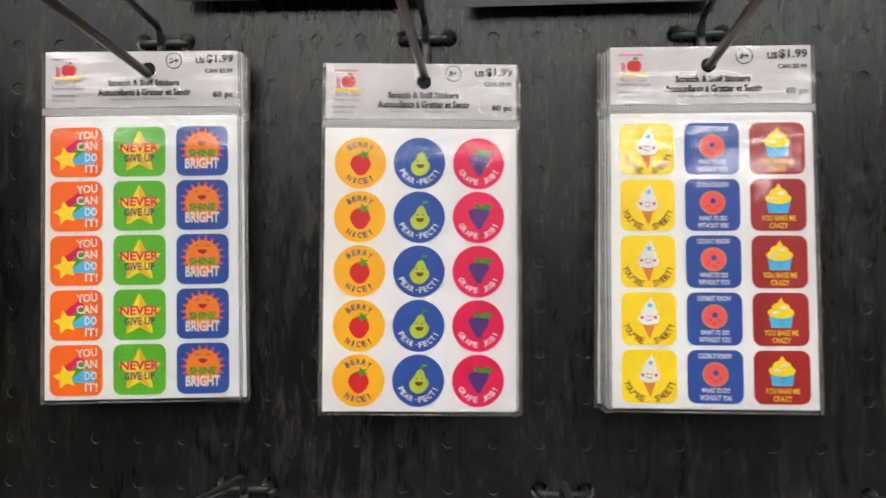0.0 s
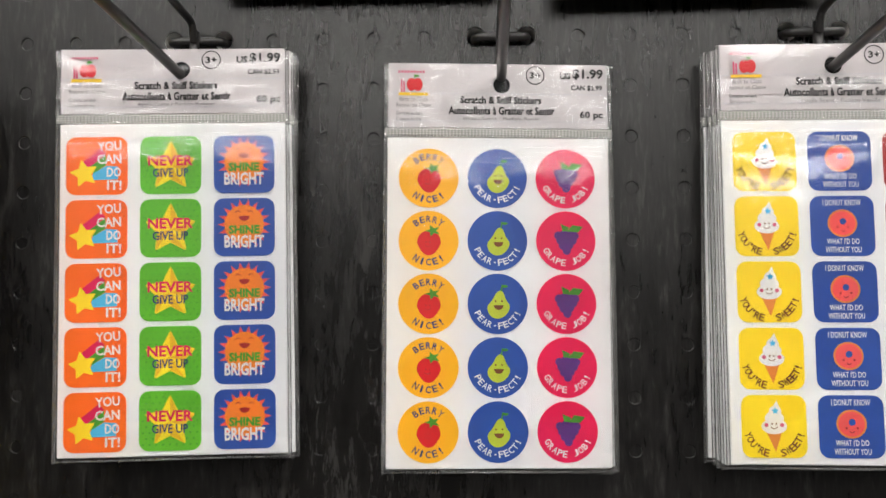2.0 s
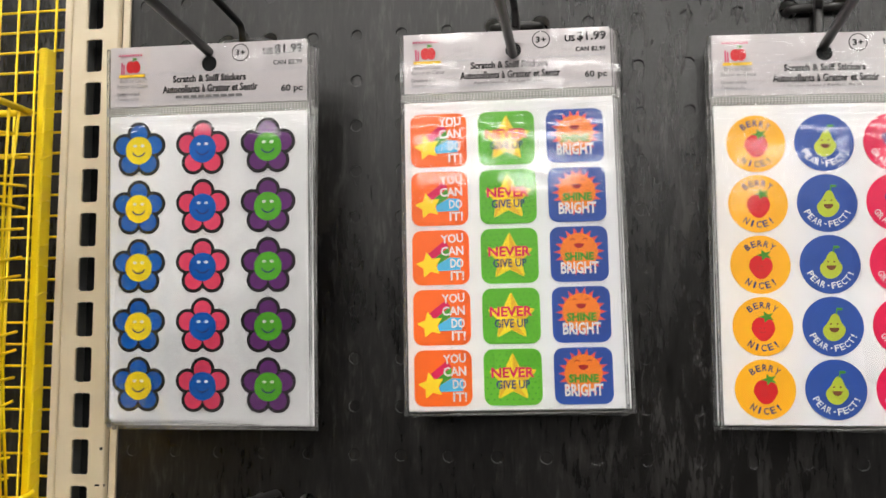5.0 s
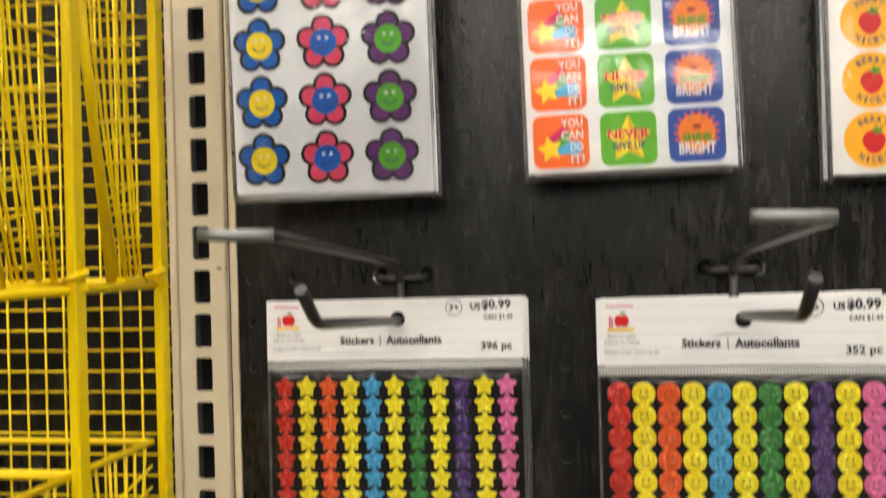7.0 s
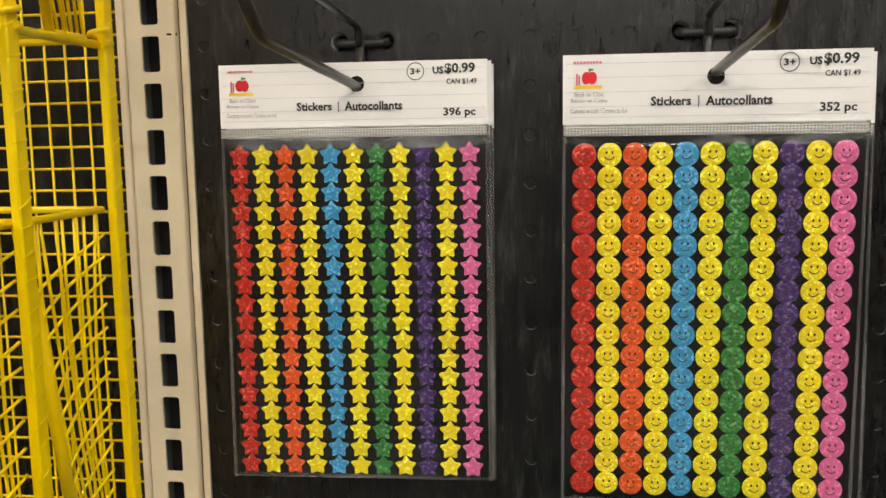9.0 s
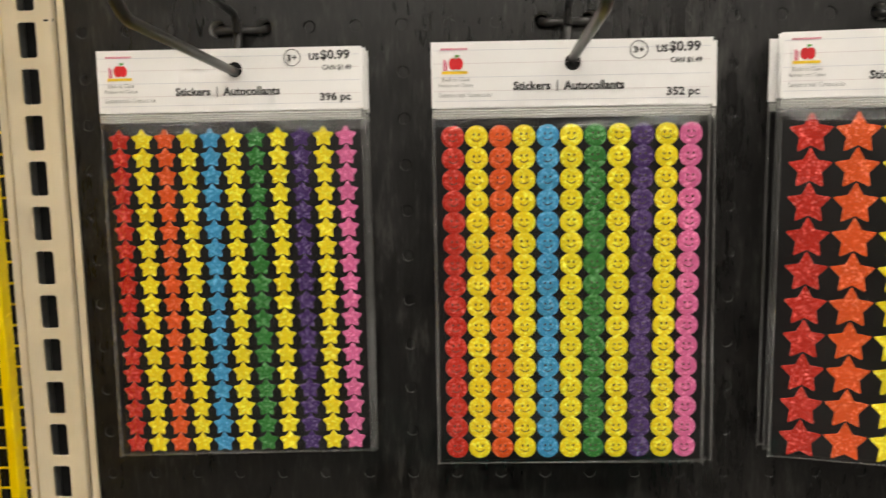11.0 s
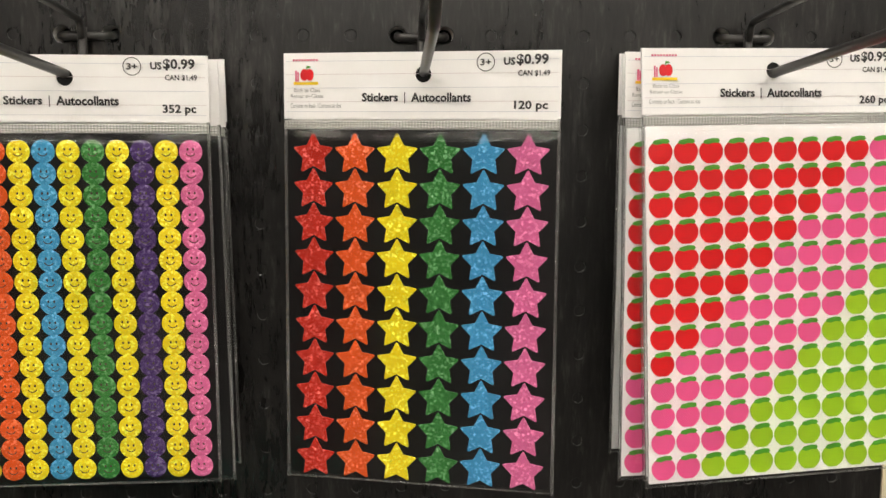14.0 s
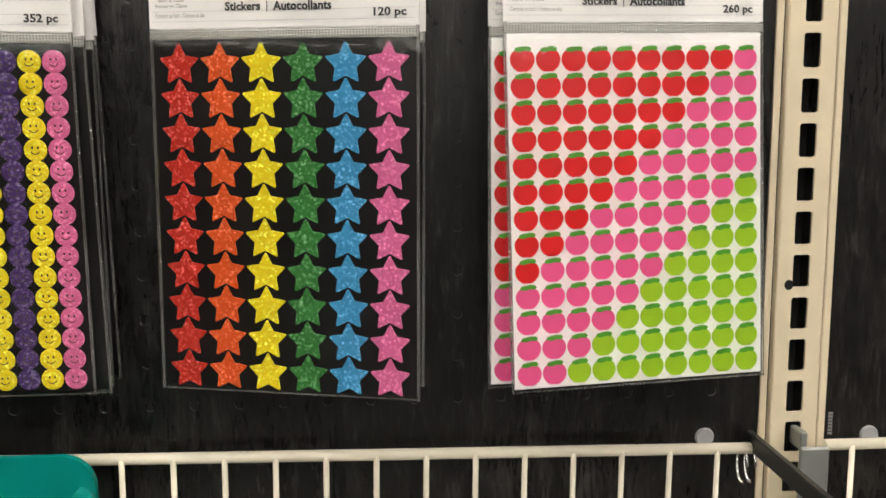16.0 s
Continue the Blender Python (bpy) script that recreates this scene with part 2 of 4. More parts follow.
def box(bm, x0, x1, y0, y1, z0, z1):
    v = [bm.verts.new((x, y, z)) for x in (x0, x1) for y in (y0, y1) for z in (z0, z1)]
    for q in ((0, 1, 3, 2), (4, 6, 7, 5), (0, 4, 5, 1), (2, 3, 7, 6), (0, 2, 6, 4), (1, 5, 7, 3)):
        bm.faces.new([v[i] for i in q])


def soft_box(x0, x1, y0, y1, z0, z1, r, seg=2):
    bm = bmesh.new()
    box(bm, x0, x1, y0, y1, z0, z1)
    bmesh.ops.recalc_face_normals(bm, faces=bm.faces)
    bmesh.ops.bevel(bm, geom=bm.edges[:], offset=r, segments=seg, affect="EDGES", profile=0.5)
    return bm


def tube(bm, pts, r, n=8):
    """A round wire along pts, with closed ends."""
    pts = [Vector(p) for p in pts]
    rings = []
    side = None
    for i, p in enumerate(pts):
        d = (pts[min(i + 1, len(pts) - 1)] - pts[max(i - 1, 0)]).normalized()
        if side is None:
            side = d.orthogonal().normalized()
        side = (side - d * side.dot(d)).normalized()
        up = d.cross(side)
        rings.append([bm.verts.new(p + r * (math.cos(a) * side + math.sin(a) * up)) for a in (2 * math.pi * k / n for k in range(n))])
    for a, b in zip(rings, rings[1:]):
        for k in range(n):
            f = bm.faces.new((a[k], a[(k + 1) % n], b[(k + 1) % n], b[k]))
            f.smooth = True
    bm.faces.new(rings[0][::-1]), bm.faces.new(rings[-1])


def bend(pts, r=0.006, n=4):
    """Rounds the inner corners of a line of points."""
    pts = [Vector(p) for p in pts]
    out = [pts[0]]
    for a, b, c in zip(pts, pts[1:], pts[2:]):
        k = min(r, (a - b).length / 2.1, (c - b).length / 2.1)
        p, q = b + (a - b).normalized() * k, b + (c - b).normalized() * k
        out += [p * (1 - t) ** 2 + b * 2 * t * (1 - t) + q * t * t for t in (i / n for i in range(n + 1))]
    return out + [pts[-1]]


def plate(bm, pts, lift, thick=0.0002):
    """A flat piece with the outline pts (x, z), its face lift in front of y = 0."""
    f = [bm.verts.new((x, -lift, z)) for x, z in pts]
    b = [bm.verts.new((x, -lift + thick, z)) for x, z in pts]
    area = sum(p[0] * q[1] - q[0] * p[1] for p, q in zip(pts, pts[1:] + pts[:1]))
    if area < 0:
        f, b = f[::-1], b[::-1]
    bm.faces.new(f)
    for i in range(len(f)):
        j = (i + 1) % len(f)
        bm.faces.new((f[j], f[i], b[i], b[j]))


def disc(cx, cz, rx, rz=None, n=24, a0=0):
    rz = rz or rx
    return [(cx + rx * math.cos(a0 + 2 * math.pi * k / n), cz + rz * math.sin(a0 + 2 * math.pi * k / n)) for k in range(n)]


def rect(x0, x1, z0, z1):
    return [(x0, z0), (x1, z0), (x1, z1), (x0, z1)]


def round_rect(w, h, r, n=5, cx=0, cz=0):
    out = []
    for sx, sz, a0 in ((1, 1, 0), (-1, 1, 90), (-1, -1, 180), (1, -1, 270)):
        out += [(cx + sx * (w / 2 - r) + r * math.cos(radians(a0 + 90 * k / n)), cz + sz * (h / 2 - r) + r * math.sin(radians(a0 + 90 * k / n))) for k in range(n + 1)]
    return out


def star(R, inner=0.5, cx=0, cz=0, turn=0, tip=0.18, tall=1.0):
    """A five-pointed star with slightly rounded points."""
    raw = []
    for k in range(10):
        rr = R if k % 2 == 0 else R * inner
        a = radians(90 + turn + 36 * k)
        raw.append(Vector((cx + rr * math.cos(a), cz + tall * rr * math.sin(a))))
    out = []
    for k, p in enumerate(raw):
        if k % 2:
            out.append(tuple(p))
        else:
            a, b = raw[k - 1], raw[(k + 1) % 10]
            s, e = p.lerp(a, tip), p.lerp(b, tip)
            m = (s + e) * 0.25 + p * 0.5
            out += [tuple(s), tuple(m), tuple(e)]
    return out


def arc_band(cx, cz, r, w, a0, a1, n=10):
    a = [radians(a0 + (a1 - a0) * k / n) for k in range(n + 1)]
    return [(cx + r * math.cos(t), cz + r * math.sin(t)) for t in a] + [(cx + (r - w) * math.cos(t), cz + (r - w) * math.sin(t)) for t in a[::-1]]


def plates(items, name, thick=0.00012):
    bm = bmesh.new()
    for pts, lift in items:
        plate(bm, pts, lift, thick)
    me = bpy.data.meshes.new(name)
    bm.normal_update()
    bm.to_mesh(me)
    bm.free()
    return me


GLYPHS = {}


def glyphs(s, bold):
    """Outline mesh of a word: its corners, faces and width and height."""
    if (s, bold) not in GLYPHS:
        cu = bpy.data.curves.new("word", "FONT")
        cu.body, cu.resolution_u, cu.offset = s, 2, bold
        ob = new("word", cu)
        bpy.context.view_layer.update()
        me = bpy.data.meshes.new_from_object(ob.evaluated_get(bpy.context.evaluated_depsgraph_get()))
        co = [(v.co.x, v.co.y) for v in me.vertices]
        fa = [tuple(p.vertices) for p in me.polygons]
        bpy.data.objects.remove(ob), bpy.data.curves.remove(cu), bpy.data.meshes.remove(me)
        GLYPHS[s, bold] = co, fa
    return GLYPHS[s, bold]


def write_in(bm, s, cx, cz, w, h, lift, bold=0.02, turn=0.0):
    """Lettering s fitted into a field w wide and h high round (cx, cz)."""
    co, fa = glyphs(s, bold)
    x0, x1 = min(c[0] for c in co), max(c[0] for c in co)
    z0, z1 = min(c[1] for c in co), max(c[1] for c in co)
    ct, st = math.cos(radians(turn)), math.sin(radians(turn))
    vs = []
    for x, z in co:
        px, pz = (x - (x0 + x1) / 2) / (x1 - x0) * w, (z - (z0 + z1) / 2) / (z1 - z0) * h
        vs.append(bm.verts.new((cx + px * ct - pz * st, -lift, cz + px * st + pz * ct)))
    for f in fa:
        try:
            bm.faces.new([vs[i] for i in f])
        except ValueError:
            pass


def write_arc(bm, s, r, mid, step, size, lift, inside=False, bold=0.02):
    """Letters of s set round a circle; inside: along its lower edge, reading left to right."""
    n = len(s)
    for i, c in enumerate(s):
        if c == " ":
            continue
        k = i - (n - 1) / 2
        a = mid - k * step if not inside else mid + k * step
        t = a - 90 if not inside else a + 90
        wd = size * (0.3 if c in "I!'-" else 0.72)
        hh = size * (0.22 if c == "-" else 0.35 if c == "'" else 1.0)
        up = size * 0.33 if c == "'" else 0
        rr = r + (up if not inside else -up)
        write_in(bm, c, rr * math.cos(radians(a)), rr * math.sin(radians(a)), wd, hh, lift, bold, t)


def lettering(items, name):
    bm = bmesh.new()
    for it in items:
        write_in(bm, *it)
    me = bpy.data.meshes.new(name)
    bm.to_mesh(me)
    bm.free()
    return me


# ---------------------------------------------------------------- the store round the display
def slab(name, x0, x1, y0, y1, z0, z1, material, label, category):
    bm = bmesh.new()
    box(bm, x0, x1, y0, y1, z0, z1)
    bmesh.ops.recalc_face_normals(bm, faces=bm.faces)
    return tagged(part(name, bm, material), label, category, "", "structure")


# closed room added out of view; its dark floor and walls limit reflections
slab("floor", -5, 5, -10, 1, -0.1, 0, FLOOR_M, "worn grey vinyl floor of the store aisle", "floor")
slab("ceiling", -5, 5, -10, 1, 3.3, 3.4, CEIL_M, "white tiled store ceiling with strip lamps", "ceiling")
slab("wall_north", -5, 5, 0.9, 1.0, 0, 3.3, WALL_M, "unseen dark wall closing the room behind the shelving", "wall")
slab("wall_south", -5, 5, -10.1, -10, 0, 3.3, WALL_M, "unseen dark wall closing the room across the aisle", "wall")
slab("wall_west", -5.1, -5, -10, 1, 0, 3.3, WALL_M, "unseen dark wall closing the room at the aisle end", "wall")
slab("wall_east", 5, 5.1, -10, 1, 0, 3.3, WALL_M, "unseen dark wall closing the room at the aisle end", "wall")


def ceiling_light(x, y):
    o = thing("ceiling_light", Matrix.Translation((x, y, 3.3)), "lit white strip lamp fixed to the ceiling", "ceiling light", "strip lamps on the ceiling")
    bm = bmesh.new()
    box(bm, -0.64, 0.64, -0.14, 0.14, -0.05, 0)
    bmesh.ops.recalc_face_normals(bm, faces=bm.faces)
    part("housing", bm, HOUSING, o)
    for k in (-0.065, 0.065):
        part("diffuser", soft_box(-0.61, 0.61, k - 0.056, k + 0.056, -0.09, -0.052, 0.015), GLOW, o, "glowing white tube cover")


for lx in (-2.1, -0.45, 1.2, 2.85):
    for ly in (-0.72, -2.3, -3.9, -5.5, -7.1, -8.7):
        ceiling_light(lx, ly)

UP_L, UP_R = -0.2828, 0.4816      # centre lines of the two slotted uprights
HOOKS_TOP = [(-7.5, 0), (-1.5, 0), (4.5, 0), (10.5, 0), (16.5, 0)]
HOOKS_LOW = [(-6.5, 0), (0.5, 0), (7.5, 0), (14.5, 0)]
OPEN = {(round((c + s) * 2), row) for row, hs in ((0, HOOKS_TOP), (-10, HOOKS_LOW)) for c, _ in hs for s in (-0.5, 0.5)}


def pegboard():
    """One bay of perforated board: plugged dimples an inch apart, open holes where hooks sit."""
    c0, c1, r0, r1 = -10, 17, -20, 5
    x0, x1, z0, z1 = (c0 - 0.5) * INCH, (c1 + 0.5) * INCH, TOP_ROW + (r0 - 0.5) * INCH, TOP_ROW + (r1 + 0.5) * INCH
    verts, faces, liner_v, liner_f, back_v, back_f = [], [], [], [], [], []
    n = 16

    def cell(c, r):
        cx, cz, h = c * INCH, TOP_ROW + r * INCH, INCH / 2
        through_hole = (c * 2, r) in OPEN
        rad, deep = (0.0046, 0.012) if through_hole else (0.0030, 0.0008)
        b = len(verts)
        for k in range(n):
            a = 2 * math.pi * (k + 0.5) / n
            s = h / max(abs(math.cos(a)), abs(math.sin(a)))
            sq = (max(-h, min(h, s * math.cos(a))), max(-h, min(h, s * math.sin(a))))
            verts.append((cx + sq[0], 0, cz + sq[1]))
            verts.append((cx + rad * 1.14 * math.cos(a), 0, cz + rad * 1.14 * math.sin(a)))
            verts.append((cx + rad * math.cos(a), 0.0002, cz + rad * math.sin(a)))
            verts.append((cx + rad * math.cos(a), deep, cz + rad * math.sin(a)))
        # the cell's four corners
        k4 = len(verts)
        verts.extend([(cx + h, 0, cz + h), (cx - h, 0, cz + h), (cx - h, 0, cz - h), (cx + h, 0, cz - h)])
        for q in range(4):
            i, j = b + 4 * (q * 4 + 1), b + 4 * (q * 4 + 2)
            faces.append((i, k4 + q, j))
        for k in range(n):
            i, j = b + 4 * k, b + 4 * ((k + 1) % n)
            faces.append((i + 1, i, j, j + 1))
            faces.append((i + 2, i + 1, j + 1, j + 2))
            if not through_hole:
                faces.append((i + 3, i + 2, j + 2, j + 3))
        if through_hole:
            lb = len(liner_v)
            for k in range(n):
                a = 2 * math.pi * (k + 0.5) / n
                liner_v.extend([(cx + rad * math.cos(a), 0.0003, cz + rad * math.sin(a)), (cx + rad * math.cos(a), deep, cz + rad * math.sin(a))])
            for k in range(n):
                i, j = lb + 2 * k, lb + 2 * ((k + 1) % n)
                liner_f.append((i + 1, i, j, j + 1))
            # a black square ends the hole and stands for the shade in it
            bb = len(back_v)
            back_v.extend([(cx - 0.006, deep, cz - 0.006), (cx + 0.006, deep, cz - 0.006), (cx + 0.006, deep, cz + 0.006), (cx - 0.006, deep, cz + 0.006)])
            back_f.append((bb, bb + 1, bb + 2, bb + 3))
        else:
            faces.append(tuple(b + 4 * k + 3 for k in range(n)))

    for c in range(c0, c1 + 1):
        for r in range(r0, r1 + 1):
            cell(c, r)
    X0, X1, Z0, Z1 = UP_L + 0.006, UP_R - 0.006, 0.0, 2.1
    for a, b, c, d in ((X0, X1, Z0, z0), (X0, X1, z1, Z1), (X0, x0, z0, z1), (x1, X1, z0, z1)):
        k = len(verts)
        verts.extend([(a, 0, c), (b, 0, c), (b, 0, d), (a, 0, d)])
        faces.append((k, k + 1, k + 2, k + 3))
    k = len(verts)
    verts.extend([(X0, 0.014, Z0), (X1, 0.014, Z0), (X1, 0.014, Z1), (X0, 0.014, Z1)])
    faces.append((k + 3, k + 2, k + 1, k))
    board = tagged(new("wall_pegboard"), "charcoal wood-grain pegboard with plugged holes between cream uprights", "pegboard", "", "structure")

    def mesh(nm, v, f, m, lab=""):
        me = bpy.data.meshes.new(nm)
        me.from_pydata(v, [], f)
        bm = bmesh.new()
        bm.from_mesh(me)
        bmesh.ops.remove_doubles(bm, verts=bm.verts, dist=1e-6)
        bm.to_mesh(me)
        bm.free()
        part_of(nm, me, m, board, lab)

    mesh("panel", verts, faces, BOARD)
    mesh("hole_liner", liner_v, liner_f, WHITE_CORE, "white cut edge of the open holes")
    mesh("hole_end_shade", back_v, back_f, DARK)
    return board


pegboard()


def side_board(name, x0, x1, label):
    bm = bmesh.new()
    box(bm, x0, x1, 0, 0.014, 0.0, 2.1)
    bmesh.ops.recalc_face_normals(bm, faces=bm.faces)
    tagged(part(name, bm, BOARD), label, "pegboard", "", "structure")


side_board("wall_board_east", UP_R + 0.006, 1.6, "charcoal wood-grain board of the neighbouring bay")
bm = bmesh.new()
box(bm, -1.6, UP_L - 0.006, 0.03, 0.044, 0.0, 2.1)
bmesh.ops.recalc_face_normals(bm, faces=bm.faces)
tagged(part("wall_board_west", bm, BOARD), "dark board behind the yellow wire rack", "pegboard", "", "structure")


def upright(x):
    """A cream steel standard with a row of slots an inch apart."""
    o = thing("slotted_upright", Matrix.Translation((x, 0, 0)), "cream enamelled steel upright with a row of slots", "shelf upright", "slotted uprights", "structure")
    hw, face, fl = 0.0135, -0.0042, 0.0205
    # a strip with one round-cornered slot, repeated up the face
    sw, sh, rad, top = 0.0051, 0.0193, 0.0016, 1.2775
    verts, faces, at = [], [], {}

    def vert(*p):
        k = tuple(round(c, 6) for c in p)
        if k not in at:
            at[k] = len(verts)
            verts.append(p)
        return at[k]

    y1 = face + 0.0018
    for k in range(33, -31, -1):
        cz = top - k * INCH - sh / 2
        ring = round_rect(2 * sw, sh, rad, 3, 0, cz)
        n = len(ring)
        out = []
        for px, pz in ring:
            ex, ez = px / sw, (pz - cz) / (sh / 2)
            # the cell's rim straight out from the slot's rim
            if abs(ex) >= 0.999 or abs(abs(ex) - 1) < abs(abs(ez) - 1):
                out.append((math.copysign(hw, px), pz))
            else:
                out.append((px, cz + math.copysign(INCH / 2, ez)))
        for i in range(n):
            j = (i + 1) % n
            p, q, a, b = ring[i], ring[j], out[i], out[j]
            loop = [vert(p[0], face, p[1]), vert(a[0], face, a[1])]
            if abs(a[0] - b[0]) > 1e-6 and abs(a[1] - b[1]) > 1e-6:
                loop.append(vert(math.copysign(hw, a[0]), face, cz + math.copysign(INCH / 2, a[1] - cz)))
            loop += [vert(b[0], face, b[1]), vert(q[0], face, q[1])]
            faces.append(tuple(loop))
            faces.append((vert(q[0], face, q[1]), vert(q[0], y1, q[1]), vert(p[0], y1, p[1]), vert(p[0], face, p[1])))
    lo, hi = top - 33 * INCH - sh / 2 - INCH / 2, top + 30 * INCH - sh / 2 + INCH / 2
    for za, zb in ((0.0, lo), (hi, 2.08)):
        faces.append(tuple(vert(px, face, pz) for px, pz in ((-hw, za), (hw, za), (hw, zb), (-hw, zb))))
    me = bpy.data.meshes.new("slotted_face")
    me.from_pydata(verts, [], faces)
    bm = bmesh.new()
    bm.from_mesh(me)
    bpy.data.meshes.remove(me)
    bmesh.ops.recalc_face_normals(bm, faces=bm.faces)
    part("slotted_face", bm, CREAM, o)
    for s in (-1, 1):
        pr = [(hw, face), (hw + 0.0009, face + 0.0005), (hw + 0.0012, face + 0.0022), (hw + 0.0015, 0.0006), (hw + 0.0024, 0.0006), (hw + 0.0027, -0.0016), (hw + 0.0034, -0.0021), (fl, -0.0021), (fl, -0.0003)]
        bm = bmesh.new()
        a = [bm.verts.new((s * px, py, 0.0)) for px, py in pr]
        b = [bm.verts.new((s * px, py, 2.08)) for px, py in pr]
        for i in range(len(pr) - 1):
            bm.faces.new((a[i], a[i + 1], b[i + 1], b[i]) if s < 0 else (a[i + 1], a[i], b[i], b[i + 1]))
        part("flange", bm, CREAM, o)
    # black strip set behind the slots to stand for the shade inside them
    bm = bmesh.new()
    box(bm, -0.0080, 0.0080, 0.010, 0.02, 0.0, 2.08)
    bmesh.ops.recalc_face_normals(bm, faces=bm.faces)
    part("slot_shade", bm, DARK, o, "black strip behind the slots in place of their shade")
    for s in (-1, 1):
        bm = bmesh.new()
        box(bm, s * 0.0081, s * 0.0093, face + 0.0019, 0.02, 0.0, 2.08)
        bmesh.ops.recalc_face_normals(bm, faces=bm.faces)
        part("inner_web", bm, GREY_STEEL, o)
    return o


for ux in (UP_L, UP_R):
    upright(ux)


def small_mark(name, pts, y, material, label, category):
    bm = bmesh.new()
    for p in pts:
        plate(bm, p, y, 0.0002)
    return tagged(part(name, bm, material), label, category)


# stray pen marks on the uprights
small_mark("pen_mark", [disc(UP_L + 0.0128, 1.2725, 0.0009, 0.0010, 8)], 0.0045, DARK, "small black pen dot on the cream upright", "pen mark")
small_mark("pen_mark", [rect(UP_L + 0.0098, UP_L + 0.0125, 1.2522, 1.2532), rect(UP_L + 0.0150, UP_L + 0.0157, 1.252, 1.2535)], 0.0045, DARK, "short black pen dash on the cream upright", "pen mark")
small_mark("pen_mark", [disc(UP_R - 0.0072, 1.0565, 0.0027, 0.0031, 12)], 0.0046, DARK, "round black spot on the cream upright", "pen mark")


def plug(x, z):
    bm = bmesh.new()
    bmesh.ops.create_cone(bm, cap_ends=True, segments=28, radius1=0.0059, radius2=0.0052, depth=0.0016)
    bmesh.ops.rotate(bm, verts=bm.verts, matrix=Matrix.Rotation(radians(90), 3, "X"))
    bmesh.ops.translate(bm, verts=bm.verts, vec=(x, -0.0008, z))
    tagged(part("plastic_plug", bm, PLUG), "round grey plastic plug in the dark board", "plug", "grey plugs in the boards")


PLUG = paint("grey_plastic_plug", (0.36, 0.36, 0.37), 0.5, 0.05)
for px, pz in ((0.4286, 0.9632), (0.5315, 0.9615), (-0.2345, 0.966)):
    plug(px, pz)
for cx in (0.5066, -0.2555):
    small_mark("code_print", [rect(cx - 0.0014, cx + 0.0014, 0.9625 + k * 0.0021, 0.9640 + k * 0.0021) for k in range(7)], 0.0004, GREY_INK, "small grey bars printed up the edge of the board", "print")


# ---------------------------------------------------------------- hooks
def peg_hook(x, row):
    """Wire peg hook: a cross bar in two holes, a prong that turns up at its end, and a label arm above it."""
    o = thing("peg_hook", Matrix.Translation((x, 0, row)), "black coated wire peg hook with an upturned prong and label arm", "hook", "peg hooks on the pegboard")
    h = INCH / 2
    bm = bmesh.new()
    tube(bm, bend([(-h, 0.011, 0.001), (-h, -0.0040, -0.0015), (h, -0.0040, -0.0015), (h, 0.011, 0.001)], 0.004), 0.0023, 10)
    part("cross_bar", bm, HOOK, o)
    bm = bmesh.new()
    tube(bm, bend([(0, -0.0060, 0.003), (0, -0.0066, -0.025), (0, -0.160, -0.0145), (0, -0.1785, -0.0005)], 0.006), 0.0024, 12)
    part("prong", bm, HOOK, o)
    bm = bmesh.new()
    tube(bm, bend([(0, -0.0075, -0.003), (0, -0.010, 0.0065), (0, -0.205, 0.0185), (-0.0245, -0.208, 0.0195)], 0.006), 0.0019, 10)
    arm = part("label_arm", bm, HOOK, o)
    bm = bmesh.new()
    tube(bm, bend([(0, -0.205, 0.0187), (-0.012, -0.2075, 0.0190), (-0.0252, -0.2082, 0.0196)], 0.004), 0.0022, 10)
    part("end_bar", bm, GREY_STEEL, arm, "worn silver end of the label arm")
    return o


for hxk, _ in HOOKS_TOP:
    peg_hook(hxk * INCH, TOP_ROW)
for hxk, _ in HOOKS_LOW:
    peg_hook(hxk * INCH, LOW_ROW)


# ---------------------------------------------------------------- sticker packs
class Kind:
    """Sizes of one kind of pack, from its top edge down."""

    def __init__(s, w, h, header, hole, sheet_top, over):
        s.w, s.h, s.header, s.hole, s.sheet_top, s.over = w, h, header, hole, sheet_top, over


SMALL = Kind(0.1086, 0.1934, 0.0312, 0.0104, 0.0362, True)      # film over header card and sheet
LARGE = Kind(0.1413, 0.2232, 0.0333, 0.0114, 0.0388, False)     # card header stapled over the film


